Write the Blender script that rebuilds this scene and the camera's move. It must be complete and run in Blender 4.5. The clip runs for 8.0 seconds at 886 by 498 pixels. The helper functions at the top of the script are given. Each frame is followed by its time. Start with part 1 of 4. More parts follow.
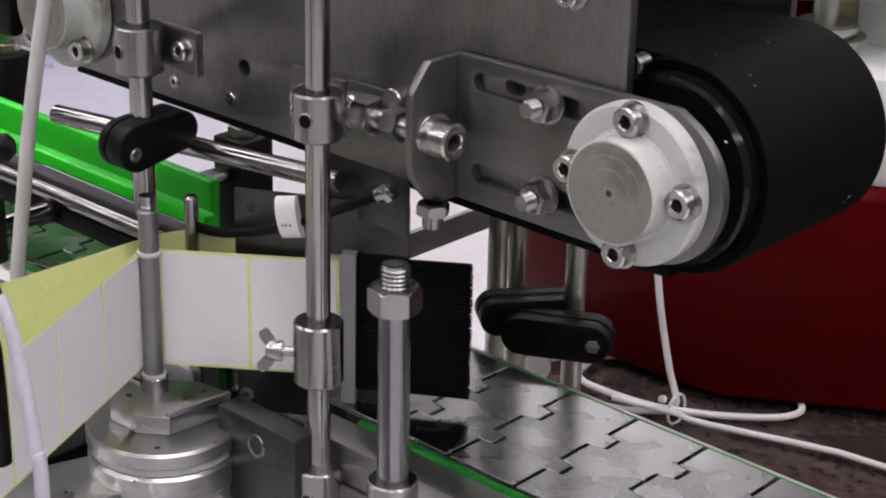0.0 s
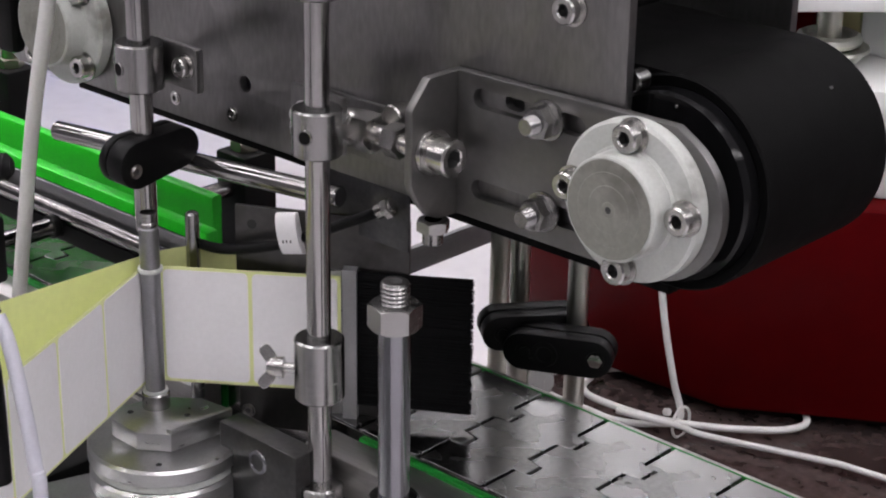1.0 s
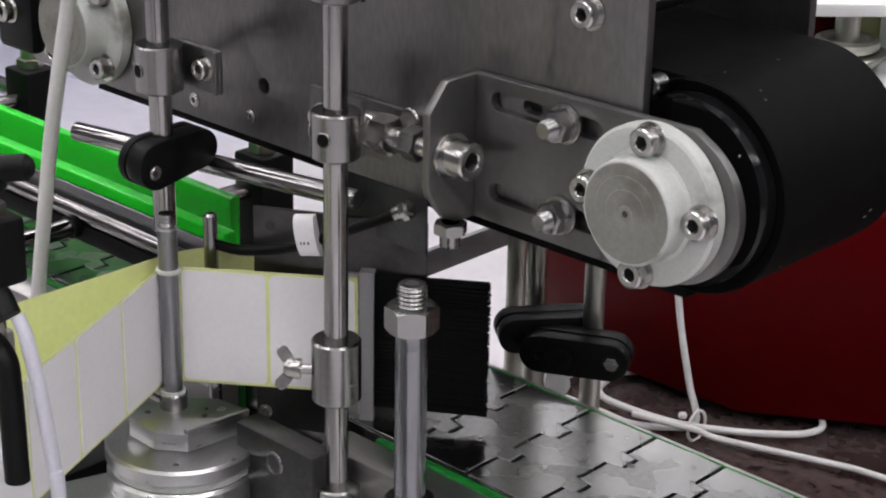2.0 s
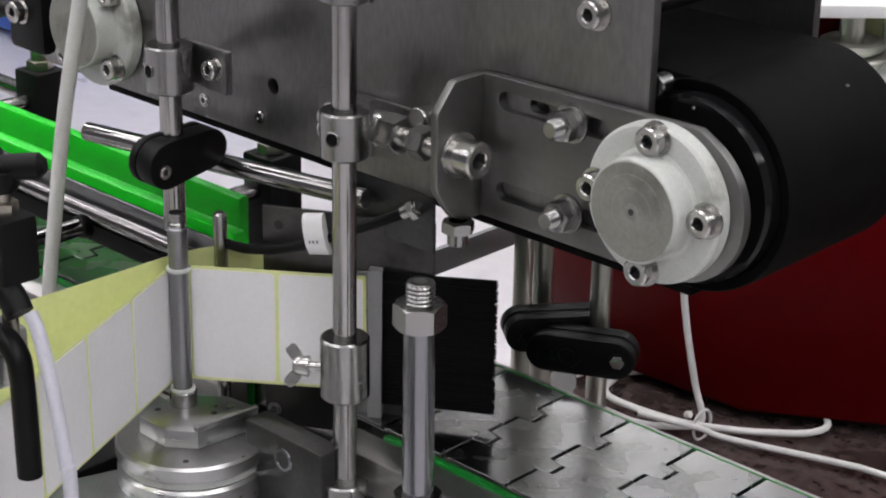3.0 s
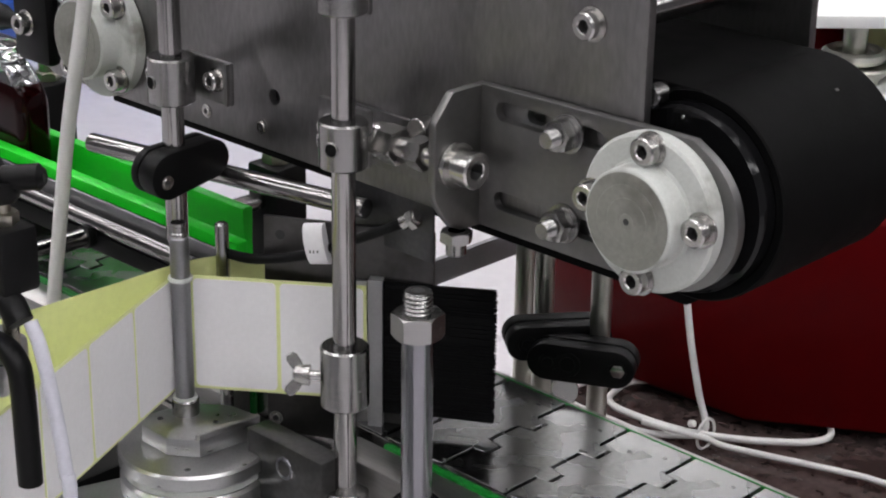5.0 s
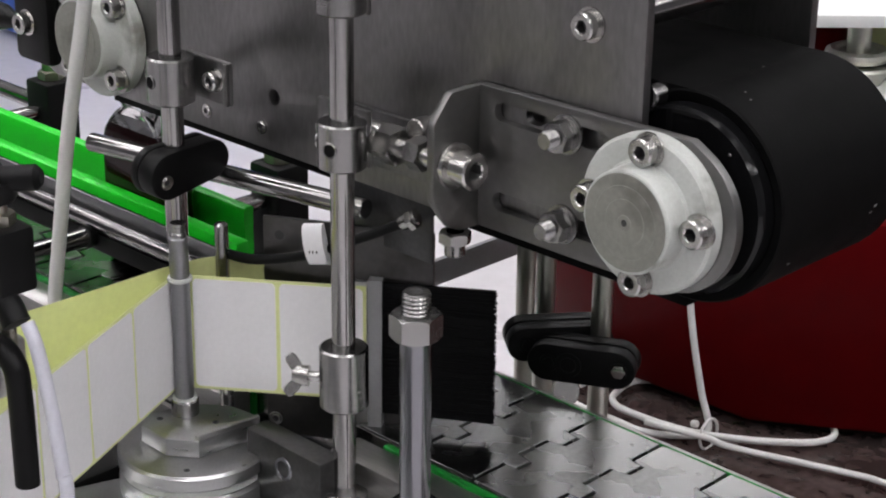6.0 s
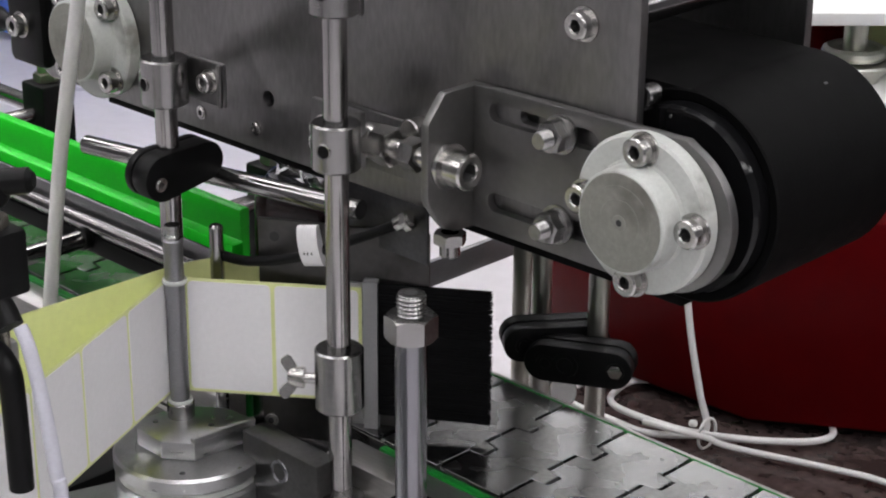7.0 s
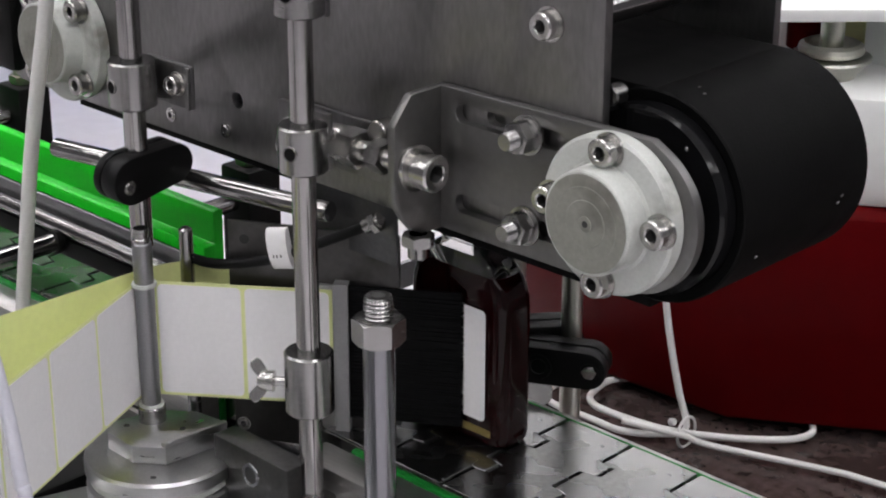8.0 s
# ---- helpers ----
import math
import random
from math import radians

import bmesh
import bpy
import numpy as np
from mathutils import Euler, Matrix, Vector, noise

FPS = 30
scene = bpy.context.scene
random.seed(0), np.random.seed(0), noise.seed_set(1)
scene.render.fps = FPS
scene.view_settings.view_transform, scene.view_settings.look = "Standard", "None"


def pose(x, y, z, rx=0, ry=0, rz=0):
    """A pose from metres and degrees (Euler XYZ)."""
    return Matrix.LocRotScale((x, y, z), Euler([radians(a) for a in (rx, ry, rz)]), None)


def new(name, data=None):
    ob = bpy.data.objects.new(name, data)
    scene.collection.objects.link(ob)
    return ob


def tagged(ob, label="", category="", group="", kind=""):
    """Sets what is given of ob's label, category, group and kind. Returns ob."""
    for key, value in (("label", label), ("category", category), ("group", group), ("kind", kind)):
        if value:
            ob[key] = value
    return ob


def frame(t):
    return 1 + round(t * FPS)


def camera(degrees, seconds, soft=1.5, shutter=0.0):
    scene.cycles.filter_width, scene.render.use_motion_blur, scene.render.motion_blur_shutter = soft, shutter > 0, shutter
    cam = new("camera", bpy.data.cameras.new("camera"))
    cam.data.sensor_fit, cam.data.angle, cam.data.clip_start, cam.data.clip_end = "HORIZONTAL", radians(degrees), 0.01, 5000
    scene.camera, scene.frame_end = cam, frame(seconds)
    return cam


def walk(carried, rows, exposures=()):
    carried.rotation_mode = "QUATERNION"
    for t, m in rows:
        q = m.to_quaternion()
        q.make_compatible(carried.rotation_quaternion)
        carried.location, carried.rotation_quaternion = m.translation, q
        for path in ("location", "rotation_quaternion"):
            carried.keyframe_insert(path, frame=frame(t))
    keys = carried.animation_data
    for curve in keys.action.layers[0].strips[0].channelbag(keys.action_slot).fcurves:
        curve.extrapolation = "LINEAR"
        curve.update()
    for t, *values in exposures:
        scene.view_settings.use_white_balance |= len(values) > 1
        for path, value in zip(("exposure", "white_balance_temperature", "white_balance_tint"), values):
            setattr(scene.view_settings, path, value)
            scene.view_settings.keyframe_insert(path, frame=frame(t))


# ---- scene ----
cam = camera(26.74, 8.0, soft=2.0)
PATH = [
    (0.0, pose(0.4462, -0.4642, 1.2754, 67.590, -1.267, 42.816)),
    (0.5, pose(0.4472, -0.4639, 1.2780, 67.724, -1.165, 42.809)),
    (1.0, pose(0.4475, -0.4601, 1.2783, 67.821, -0.955, 43.016)),
    (1.5, pose(0.4473, -0.4605, 1.2791, 67.835, -1.003, 43.386)),
    (3.0, pose(0.4533, -0.4678, 1.2802, 67.978, -1.007, 43.773)),
    (3.5, pose(0.4538, -0.4705, 1.2827, 68.075, -0.952, 43.884)),
    (4.0, pose(0.4561, -0.4681, 1.2824, 68.162, -1.043, 44.028)),
    (4.5, pose(0.4597, -0.4674, 1.2820, 68.254, -0.875, 44.078)),
    (6.0, pose(0.4636, -0.4617, 1.2829, 68.186, -0.705, 44.529)),
    (6.5, pose(0.4648, -0.4596, 1.2830, 68.173, -0.554, 44.513)),
    (7.0, pose(0.4635, -0.4583, 1.2824, 68.181, -0.423, 44.438)),
    (7.5, pose(0.4677, -0.4539, 1.2832, 68.162, -0.117, 44.305)),
    (8.0, pose(0.4681, -0.4475, 1.2833, 68.047, -0.082, 44.156)),
]
walk(cam, PATH, exposures=[(0.0, 0.0, 6500, 17), (1.5, 0.0, 6450, 14), (3.0, 0.0, 6450, 10.5), (8.0, 0.0, 6450, 11)])

# ---- world and lights ----
world = bpy.data.worlds.new("hall")
scene.world = world
world.use_nodes = True
world.node_tree.nodes["Background"].inputs[0].default_value = (0.8, 0.86, 1.0, 1)
world.node_tree.nodes["Background"].inputs[1].default_value = 0.15
scene.view_settings.exposure = 0.0


# ---- materials ----
def mat(name, color, rough=0.5, metal=0.0, grain=60.0, var=0.12, bump=0.0, stretch=(1, 1, 1), coat=0.0, rvar=0.08,
        spots=0.0, spec=0.5):
    """Procedural surface: two scales of colour variation, varied gloss and a fine relief."""
    m = bpy.data.materials.new(name)
    m.use_nodes = True
    nt = m.node_tree
    b = nt.nodes["Principled BSDF"]
    tc = nt.nodes.new("ShaderNodeTexCoord")
    mp = nt.nodes.new("ShaderNodeMapping")
    mp.inputs["Scale"].default_value = stretch
    nt.links.new(tc.outputs["Object"], mp.inputs["Vector"])
    n1 = nt.nodes.new("ShaderNodeTexNoise")
    n1.inputs["Scale"].default_value, n1.inputs["Detail"].default_value = grain, 6
    n2 = nt.nodes.new("ShaderNodeTexNoise")
    n2.inputs["Scale"].default_value, n2.inputs["Detail"].default_value = grain * 11, 3
    nt.links.new(mp.outputs[0], n1.inputs["Vector"])
    nt.links.new(mp.outputs[0], n2.inputs["Vector"])
    add = nt.nodes.new("ShaderNodeMath")
    add.operation = "ADD"
    nt.links.new(n1.outputs["Fac"], add.inputs[0])
    nt.links.new(n2.outputs["Fac"], add.inputs[1])
    ramp = nt.nodes.new("ShaderNodeMapRange")
    ramp.inputs["From Min"].default_value, ramp.inputs["From Max"].default_value = 0.7, 1.3
    ramp.inputs["To Min"].default_value, ramp.inputs["To Max"].default_value = 1 - var, 1 + var
    nt.links.new(add.outputs[0], ramp.inputs["Value"])
    mul = nt.nodes.new("ShaderNodeVectorMath")
    mul.operation = "SCALE"
    mul.inputs[0].default_value = color
    nt.links.new(ramp.outputs[0], mul.inputs["Scale"])
    last = mul.outputs[0]
    if spots:
        v = nt.nodes.new("ShaderNodeTexNoise")
        v.inputs["Scale"].default_value, v.inputs["Detail"].default_value = spots, 8
        nt.links.new(tc.outputs["Object"], v.inputs["Vector"])
        r = nt.nodes.new("ShaderNodeMapRange")
        r.inputs["From Min"].default_value, r.inputs["From Max"].default_value = 0.55, 0.72
        nt.links.new(v.outputs["Fac"], r.inputs["Value"])
        mx = nt.nodes.new("ShaderNodeMix")
        mx.data_type = "RGBA"
        nt.links.new(r.outputs[0], mx.inputs["Factor"])
        nt.links.new(last, mx.inputs["A"])
        mx.inputs["B"].default_value = (color[0] * 0.45, color[1] * 0.43, color[2] * 0.4, 1)
        last = mx.outputs["Result"]
    nt.links.new(last, b.inputs["Base Color"])
    rr = nt.nodes.new("ShaderNodeMapRange")
    rr.inputs["To Min"].default_value, rr.inputs["To Max"].default_value = max(0.02, rough - rvar), min(1, rough + rvar)
    nt.links.new(n1.outputs["Fac"], rr.inputs["Value"])
    nt.links.new(rr.outputs[0], b.inputs["Roughness"])
    b.inputs["Metallic"].default_value = metal
    b.inputs["Coat Weight"].default_value = coat
    b.inputs["Specular IOR Level"].default_value = spec
    if bump:
        bp = nt.nodes.new("ShaderNodeBump")
        bp.inputs["Strength"].default_value, bp.inputs["Distance"].default_value = bump, 0.0004
        nt.links.new(add.outputs[0], bp.inputs["Height"])
        nt.links.new(bp.outputs[0], b.inputs["Normal"])
    return m


PLATE = mat("brushed_steel", (0.215, 0.21, 0.21), 0.38, 1, 26, 0.15, 0.08, (1.6, 1, 0.5), rvar=0.12)
DULL_ST = mat("dull_post_steel", (0.22, 0.22, 0.235), 0.16, 1, 60, 0.06, 0.03, (1, 1, 0.2), rvar=0.05)
SHEET = mat("bright_sheet_steel", (0.20, 0.197, 0.192), 0.42, 1, 25, 0.08, 0.05, rvar=0.08)
DARK_SHEET = mat("polished_dark_sheet", (0.115, 0.112, 0.110), 0.38, 1, 25, 0.12, 0.05, rvar=0.1, spots=30)
STEEL = mat("turned_steel", (0.31, 0.305, 0.30), 0.24, 1, 120, 0.10, 0.05, (1, 1, 6))
CHROME = mat("chromed_rod", (0.35, 0.34, 0.335), 0.17, 1, 60, 0.06, 0.03, (1, 1, 0.2), rvar=0.05)
ZINC = mat("zinc_bolt_steel", (0.46, 0.45, 0.435), 0.23, 1, 150, 0.12, 0.08)
POST = mat("stainless_post", (0.50, 0.50, 0.45), 0.3, 1, 60, 0.06, 0.03, (1, 1, 0.3))
ALU = mat("machined_aluminium", (0.54, 0.54, 0.54), 0.3, 1, 80, 0.10, 0.1, (1, 1, 5))
ROLLER_GREY = mat("grey_anodised", (0.30, 0.30, 0.31), 0.42, 1, 90, 0.08, 0.05)
WHITE_PL = mat("white_nylon", (0.50, 0.515, 0.49), 0.42, 0, 70, 0.07, 0.1, spots=55)
BOSS = mat("turned_grey_face", (0.215, 0.215, 0.190), 0.45, 0, 45, 0.12, 0.1, spots=40)
# near-black: the shade of holes put into colour, also the tag's print
HOLE_SHADE_INK = mat("hole_shade_and_ink", (0.03, 0.03, 0.03), 0.7, 0, 200)
# black that stands for the shade inside grub-screw holes
GRUB_SHADE = mat("grub_hole_shade", (0.006, 0.006, 0.006), 0.8, 0, 200, spec=0.1)
BLACK_PL = mat("black_plastic", (0.0032, 0.0032, 0.0035), 0.45, 0, 120, 0.2, 0.12, spec=0.18)
HUB_BLACK = mat("polished_black_hub", (0.005, 0.005, 0.0055), 0.13, 0, 60, 0.2, 0.02, spec=0.25)
RUBBER = mat("black_rubber_belt", (0.0030, 0.0030, 0.0031), 0.62, 0, 90, 0.35, 0.25, spec=0.07, rvar=0.14)
RUBBER_DUST = mat("dust_speck", (0.12, 0.12, 0.12), 0.8)
BRISTLE = mat("black_bristle", (0.0036, 0.0036, 0.0040), 0.65, 0, 300, 0.4, 0.3, spec=0.10)
GREEN = mat("green_guide_plastic", (0.01, 0.62, 0.02), 0.4, 0, 50, 0.06, 0.05)
GREEN_DARK = mat("green_wear_strip", (0.006, 0.17, 0.022), 0.3, 0, 60, 0.12, 0.05)
RED = mat("red_lacquer", (0.076, 0.0015, 0.0025), 0.30, 0, 5, 0.10, 0.0, spec=0.04)
LABEL = mat("label_paper", (0.8, 0.79, 0.8), 0.55, 0, 40, 0.03, 0.05)
LINER = mat("yellow_liner", (0.72, 0.76, 0.36), 0.4, 0, 30, 0.05, 0.05)
CABLE_W = mat("white_cable_sheath", (0.68, 0.67, 0.66), 0.45, 0, 60, 0.06, 0.05)
CABLE_G = mat("grey_cable_sheath", (0.52, 0.52, 0.58), 0.4, 0, 60, 0.06, 0.05)
CHAIN = mat("conveyor_link_steel", (0.215, 0.215, 0.214), 0.27, 1, 34, 0.18, 0.05, (1, 1.3, 1), rvar=0.16)
OIL = mat("oil_film", (0.055, 0.052, 0.05), 0.35, 0, 300, 0.4)
GAP = mat("dark_joint", (0.02, 0.02, 0.02), 0.5)
FRAME_ST = mat("frame_steel", (0.48, 0.47, 0.46), 0.38, 1, 30, 0.12, 0.1, (0.3, 2, 2))
DARK_ST = mat("dark_beam_steel", (0.10, 0.10, 0.105), 0.34, 1, 50, 0.15, 0.1)
STONE = mat("brown_stone", (0.062, 0.043, 0.041), 0.2, 0, 12, 0.6, 0.02, spots=13, rvar=0.12)
FLOOR = mat("white_floor", (0.83, 0.80, 0.83), 0.3, 0, 2.5, 0.05, 0.02)
# dark grey of the unseen walls, set to darken what the metal reflects
WALL = mat("unseen_wall_grey", (0.24, 0.24, 0.25), 0.7, 0, 3, 0.05, 0.05)
CEIL = mat("ceiling_paint", (0.5, 0.5, 0.5), 0.8, 0, 3, 0.05)
WHITE_SLAB = mat("white_laminate", (0.78, 0.79, 0.78), 0.3, 0, 12, 0.03)
BLUE = mat("blue_plastic", (0.03, 0.12, 0.55), 0.4, 0, 20, 0.1)
BRASS = mat("brass", (0.36, 0.34, 0.29), 0.3, 1, 90, 0.12)
YELLOW = mat("yellow_paint", (0.75, 0.75, 0.4), 0.5, 0, 20, 0.06)
GOLD = mat("gold_print", (0.3, 0.23, 0.08), 0.3, 0.7, 60, 0.2)


def glass(name, color, ior=1.45, rough=0.02):
    m = bpy.data.materials.new(name)
    m.use_nodes = True
    b = m.node_tree.nodes["Principled BSDF"]
    b.inputs["Base Color"].default_value = (*color, 1)
    b.inputs["Transmission Weight"].default_value = 1
    b.inputs["IOR"].default_value = ior
    b.inputs["Roughness"].default_value = rough
    return m


def lamp_mat(name, color, power):
    m = bpy.data.materials.new(name)
    m.use_nodes = True
    b = m.node_tree.nodes["Principled BSDF"]
    b.inputs["Emission Color"].default_value = (*color, 1)
    b.inputs["Emission Strength"].default_value = power
    return m


CLEAR = glass("clear_glass", (0.95, 0.96, 0.95))
SYRUP = mat("dark_red_syrup", (0.009, 0.0006, 0.0009), 0.10, 0, 30, 0.2, 0, spec=0.2)
# glow of the added ceiling lamps, which stay out of view
TUBE_LIGHT = lamp_mat("lamp_diffuser", (1.0, 0.985, 0.985), 13.0)

# ---- mesh helpers ----
V = Vector


def basis(d):
    d = V(d).normalized()
    return d.to_track_quat("Z", "Y").to_matrix().to_4x4()


def lathe(bm, origin, axis, profile, seg=40, smooth_mat=0):
    """Revolve (radius, height) pairs about an axis."""
    m = Matrix.Translation(origin) @ basis(axis)
    rings = []
    for r, h in profile:
        if r <= 1e-7:
            rings.append([bm.verts.new(m @ V((0, 0, h)))])
        else:
            rings.append([bm.verts.new(m @ V((r * math.cos(2 * math.pi * i / seg), r * math.sin(2 * math.pi * i / seg), h))) for i in range(seg)])
    for a, b in zip(rings, rings[1:]):
        for i in range(seg):
            j = (i + 1) % seg
            q = [a[i % len(a)], a[j % len(a)], b[j % len(b)], b[i % len(b)]]
            q = list(dict.fromkeys(q))
            if len(q) > 2:
                f = bm.faces.new(q)
                f.smooth = True
                f.material_index = smooth_mat
    return bm


def rod(bm, p0, p1, r, seg=32, c=0.0006):
    d = V(p1) - V(p0)
    n = d.length
    c = min(c, r * 0.5, n * 0.3)
    return lathe(bm, p0, d, [(0, 0), (r - c, 0), (r, c), (r, n - c), (r - c, n), (0, n)], seg)


def box(bm, lo, hi, bev=0.0008, m=None, seg=2):
    lo, hi = V(lo), V(hi)
    t = bmesh.new()
    bmesh.ops.create_cube(t, size=1)
    for v in t.verts:
        v.co = V([lo[i] + (hi[i] - lo[i]) * (v.co[i] + 0.5) for i in range(3)])
    if bev:
        bmesh.ops.bevel(t, geom=t.edges[:], offset=bev, segments=seg, profile=0.5, affect="EDGES")
    join(bm, t, m)
    return bm


def join(bm, t, m=None):
    if m is not None:
        t.transform(m)
    vs = {v: bm.verts.new(v.co) for v in t.verts}
    for f in t.faces:
        g = bm.faces.new([vs[v] for v in f.verts])
        g.smooth, g.material_index = f.smooth, f.material_index
    t.free()


def prism(bm, pts, h0, h1, m=None, bev=0.0, seg=2):
    """Extrude a plan outline (x, y) from h0 to h1."""
    t = bmesh.new()
    lo = [t.verts.new((x, y, h0)) for x, y in pts]
    hi = [t.verts.new((x, y, h1)) for x, y in pts]
    t.faces.new(lo[::-1])
    t.faces.new(hi)
    n = len(pts)
    for i in range(n):
        t.faces.new([lo[i], lo[(i + 1) % n], hi[(i + 1) % n], hi[i]])
    bmesh.ops.recalc_face_normals(t, faces=t.faces[:])
    if bev:
        es = [e for e in t.edges if abs(e.verts[0].co.z - e.verts[1].co.z) < 1e-9]
        bmesh.ops.bevel(t, geom=es, offset=bev, segments=seg, profile=0.5, affect="EDGES")
    join(bm, t, m)
    return bm


def ring_pts(r, n, a0=0.0, cx=0.0, cy=0.0):
    return [(cx + r * math.cos(a0 + 2 * math.pi * i / n), cy + r * math.sin(a0 + 2 * math.pi * i / n)) for i in range(n)]


def smooth_path(pts, n=10):
    """Catmull-Rom through points."""
    p = [V(q) for q in pts]
    p = [p[0] * 2 - p[1]] + p + [p[-1] * 2 - p[-2]]
    out = []
    for i in range(1, len(p) - 2):
        for k in range(n):
            t = k / n
            a, b, c, d = p[i - 1], p[i], p[i + 1], p[i + 2]
            out.append(0.5 * ((2 * b) + (c - a) * t + (2 * a - 5 * b + 4 * c - d) * t * t + (3 * b - a - 3 * c + d) * t ** 3))
    out.append(p[-2])
    return out


def tube(bm, pts, r, seg=14, n=10):
    path = smooth_path(pts, n) if n > 1 else [V(q) for q in pts]
    rings = []
    up = V((0.13, 0.31, 0.94))
    for i, q in enumerate(path):
        d = (path[min(i + 1, len(path) - 1)] - path[max(i - 1, 0)]).normalized()
        a = d.cross(up).normalized()
        b = d.cross(a)
        rings.append([bm.verts.new(q + r * (math.cos(2 * math.pi * k / seg) * a + math.sin(2 * math.pi * k / seg) * b)) for k in range(seg)])
    for x, y in zip(rings, rings[1:]):
        for k in range(seg):
            f = bm.faces.new([x[k], x[(k + 1) % seg], y[(k + 1) % seg], y[k]])
            f.smooth = True
    bm.faces.new(rings[0][::-1])
    bm.faces.new(rings[-1])
    return bm


def mesh(name, bm, *mats):
    bmesh.ops.recalc_face_normals(bm, faces=bm.faces[:])
    me = bpy.data.meshes.new(name)
    bm.to_mesh(me)
    bm.free()
    for m in mats:
        me.materials.append(m)
    me.set_sharp_from_angle(angle=radians(32))
    return me


def thing(name, label, category, at=(0, 0, 0), group=""):
    """An Empty that carries parts; part coordinates are world coordinates moved by its place."""
    ob = new(name)
    ob.empty_display_size = 0.01
    ob.matrix_basis = Matrix.Translation(at)
    return tagged(ob, label, category, group)


def B():
    return bmesh.new()


def screw_mesh(d, hd, hh, name="socket_screw"):
    """Socket cap screw head, top towards +z, seat at z = 0, with a hexagon recess and a washer."""
    bm = B()
    s = d * 0.46
    lathe(bm, (0, 0, 0), (0, 0, 1), [(hd * 0.62, -0.0002), (hd * 0.62, 0.0008), (hd * 0.5, 0.0008), (hd * 0.5, hh - 0.0006),
                                       (hd * 0.44, hh), (s, hh)], 36)
    t = B()
    a = [t.verts.new((s * math.cos(k * math.pi / 18), s * math.sin(k * math.pi / 18), hh)) for k in range(36)]
    b = [t.verts.new((s * 0.93 * math.cos(k * math.pi / 3), s * 0.93 * math.sin(k * math.pi / 3), hh - 0.0004)) for k in range(6)]
    c = [t.verts.new((v.co.x * 0.98, v.co.y * 0.98, hh * 0.35)) for v in b]
    for k in range(6):
        kk = (k + 1) % 6
        for i in range(6):
            t.faces.new([a[k * 6 + i], a[(k * 6 + i + 1) % 36], b[k] if i < 3 else b[kk]])
        t.faces.new([a[(k * 6 + 3) % 36], b[kk], b[k]])
        # recess walls and floor take a dark colour for their shade
        f = t.faces.new([b[k], b[kk], c[kk], c[k]])
        f.material_index = 1
    t.faces.new(c).material_index = 1
    join(bm, t)
    return mesh(name, bm, ZINC, HOLE_SHADE_INK)


def nut_bm(bm, s, h, z0=0.0, m=None):
    """Hexagon nut across flats s, its corners turned off by a cone at both ends."""
    n, t = 72, B()
    rings = []
    for end in (0, 1):
        outer, rim = [], []
        for k in range(n):
            a = 2 * math.pi * k / n
            r = s * 0.5 / math.cos((a % (math.pi / 3)) - math.pi / 6)
            cut = min(max(0.0, (r - s * 0.485) * 0.62), h * 0.4)
            c, d = math.cos(a), math.sin(a)
            outer.append(t.verts.new((r * c, r * d, z0 + (h - cut if end else cut))))
            rim.append(t.verts.new((s * 0.47 * c, s * 0.47 * d, z0 + (h if end else 0))))
        rings.append((outer, rim))
    (o0, r0), (o1, r1) = rings
    for k in range(n):
        j = (k + 1) % n
        t.faces.new([o0[k], o0[j], o1[j], o1[k]])
        t.faces.new([o1[k], o1[j], r1[j], r1[k]])
        t.faces.new([r0[k], r0[j], o0[j], o0[k]])
    t.faces.new(r1)
    t.faces.new(r0[::-1])
    join(bm, t, m)
    return bm


def thread_bm(bm, r, z0, z1, pitch=0.00175, seg=28, m=None):
    t = B()
    prof = [(0, z0)]
    z = z0
    while z < z1 - pitch:
        prof += [(r * 0.9, z), (r, z + pitch * 0.4), (r, z + pitch * 0.6), (r * 0.9, z + pitch)]
        z += pitch
    prof += [(r * 0.93, z1 - 0.0004), (r * 0.84, z1), (0, z1)]
    lathe(t, (0, 0, 0), (0, 0, 1), prof, seg)
    join(bm, t, m)
    return bm


FRONT = Matrix.Rotation(radians(90), 4, "X")      # +z of a mesh turned towards -y
M6 = screw_mesh(0.006, 0.0108, 0.0062)
M5 = screw_mesh(0.005, 0.0088, 0.005)
M4 = screw_mesh(0.003, 0.0052, 0.0014)


def offset(ob):
    v = V((0, 0, 0))
    while ob is not None:
        v += ob.matrix_basis.translation
        ob = ob.parent
    return v


def part(name, bm, material, parent, label=""):
    """One mesh object under a thing or a part; bm is in world coordinates."""
    bm.transform(Matrix.Translation(-offset(parent)))
    mats = material if isinstance(material, (list, tuple)) else [material]
    ob = new(name, mesh(name, bm, *mats))
    ob.parent = parent
    if label:
        ob["label"] = label
    return ob


def place(name, me, parent, m, label=""):
    """A shared mesh under a thing at the world pose m."""
    ob = new(name, me)
    ob.parent = parent
    ob.matrix_basis = Matrix.Translation(-offset(parent)) @ m
    if label:
        ob["label"] = label
    return ob


def front(x, y, z, turn=0):
    """Pose of a screw head that faces -y."""
    return Matrix.Translation((x, y, z)) @ FRONT @ Matrix.Rotation(radians(turn), 4, "Z")


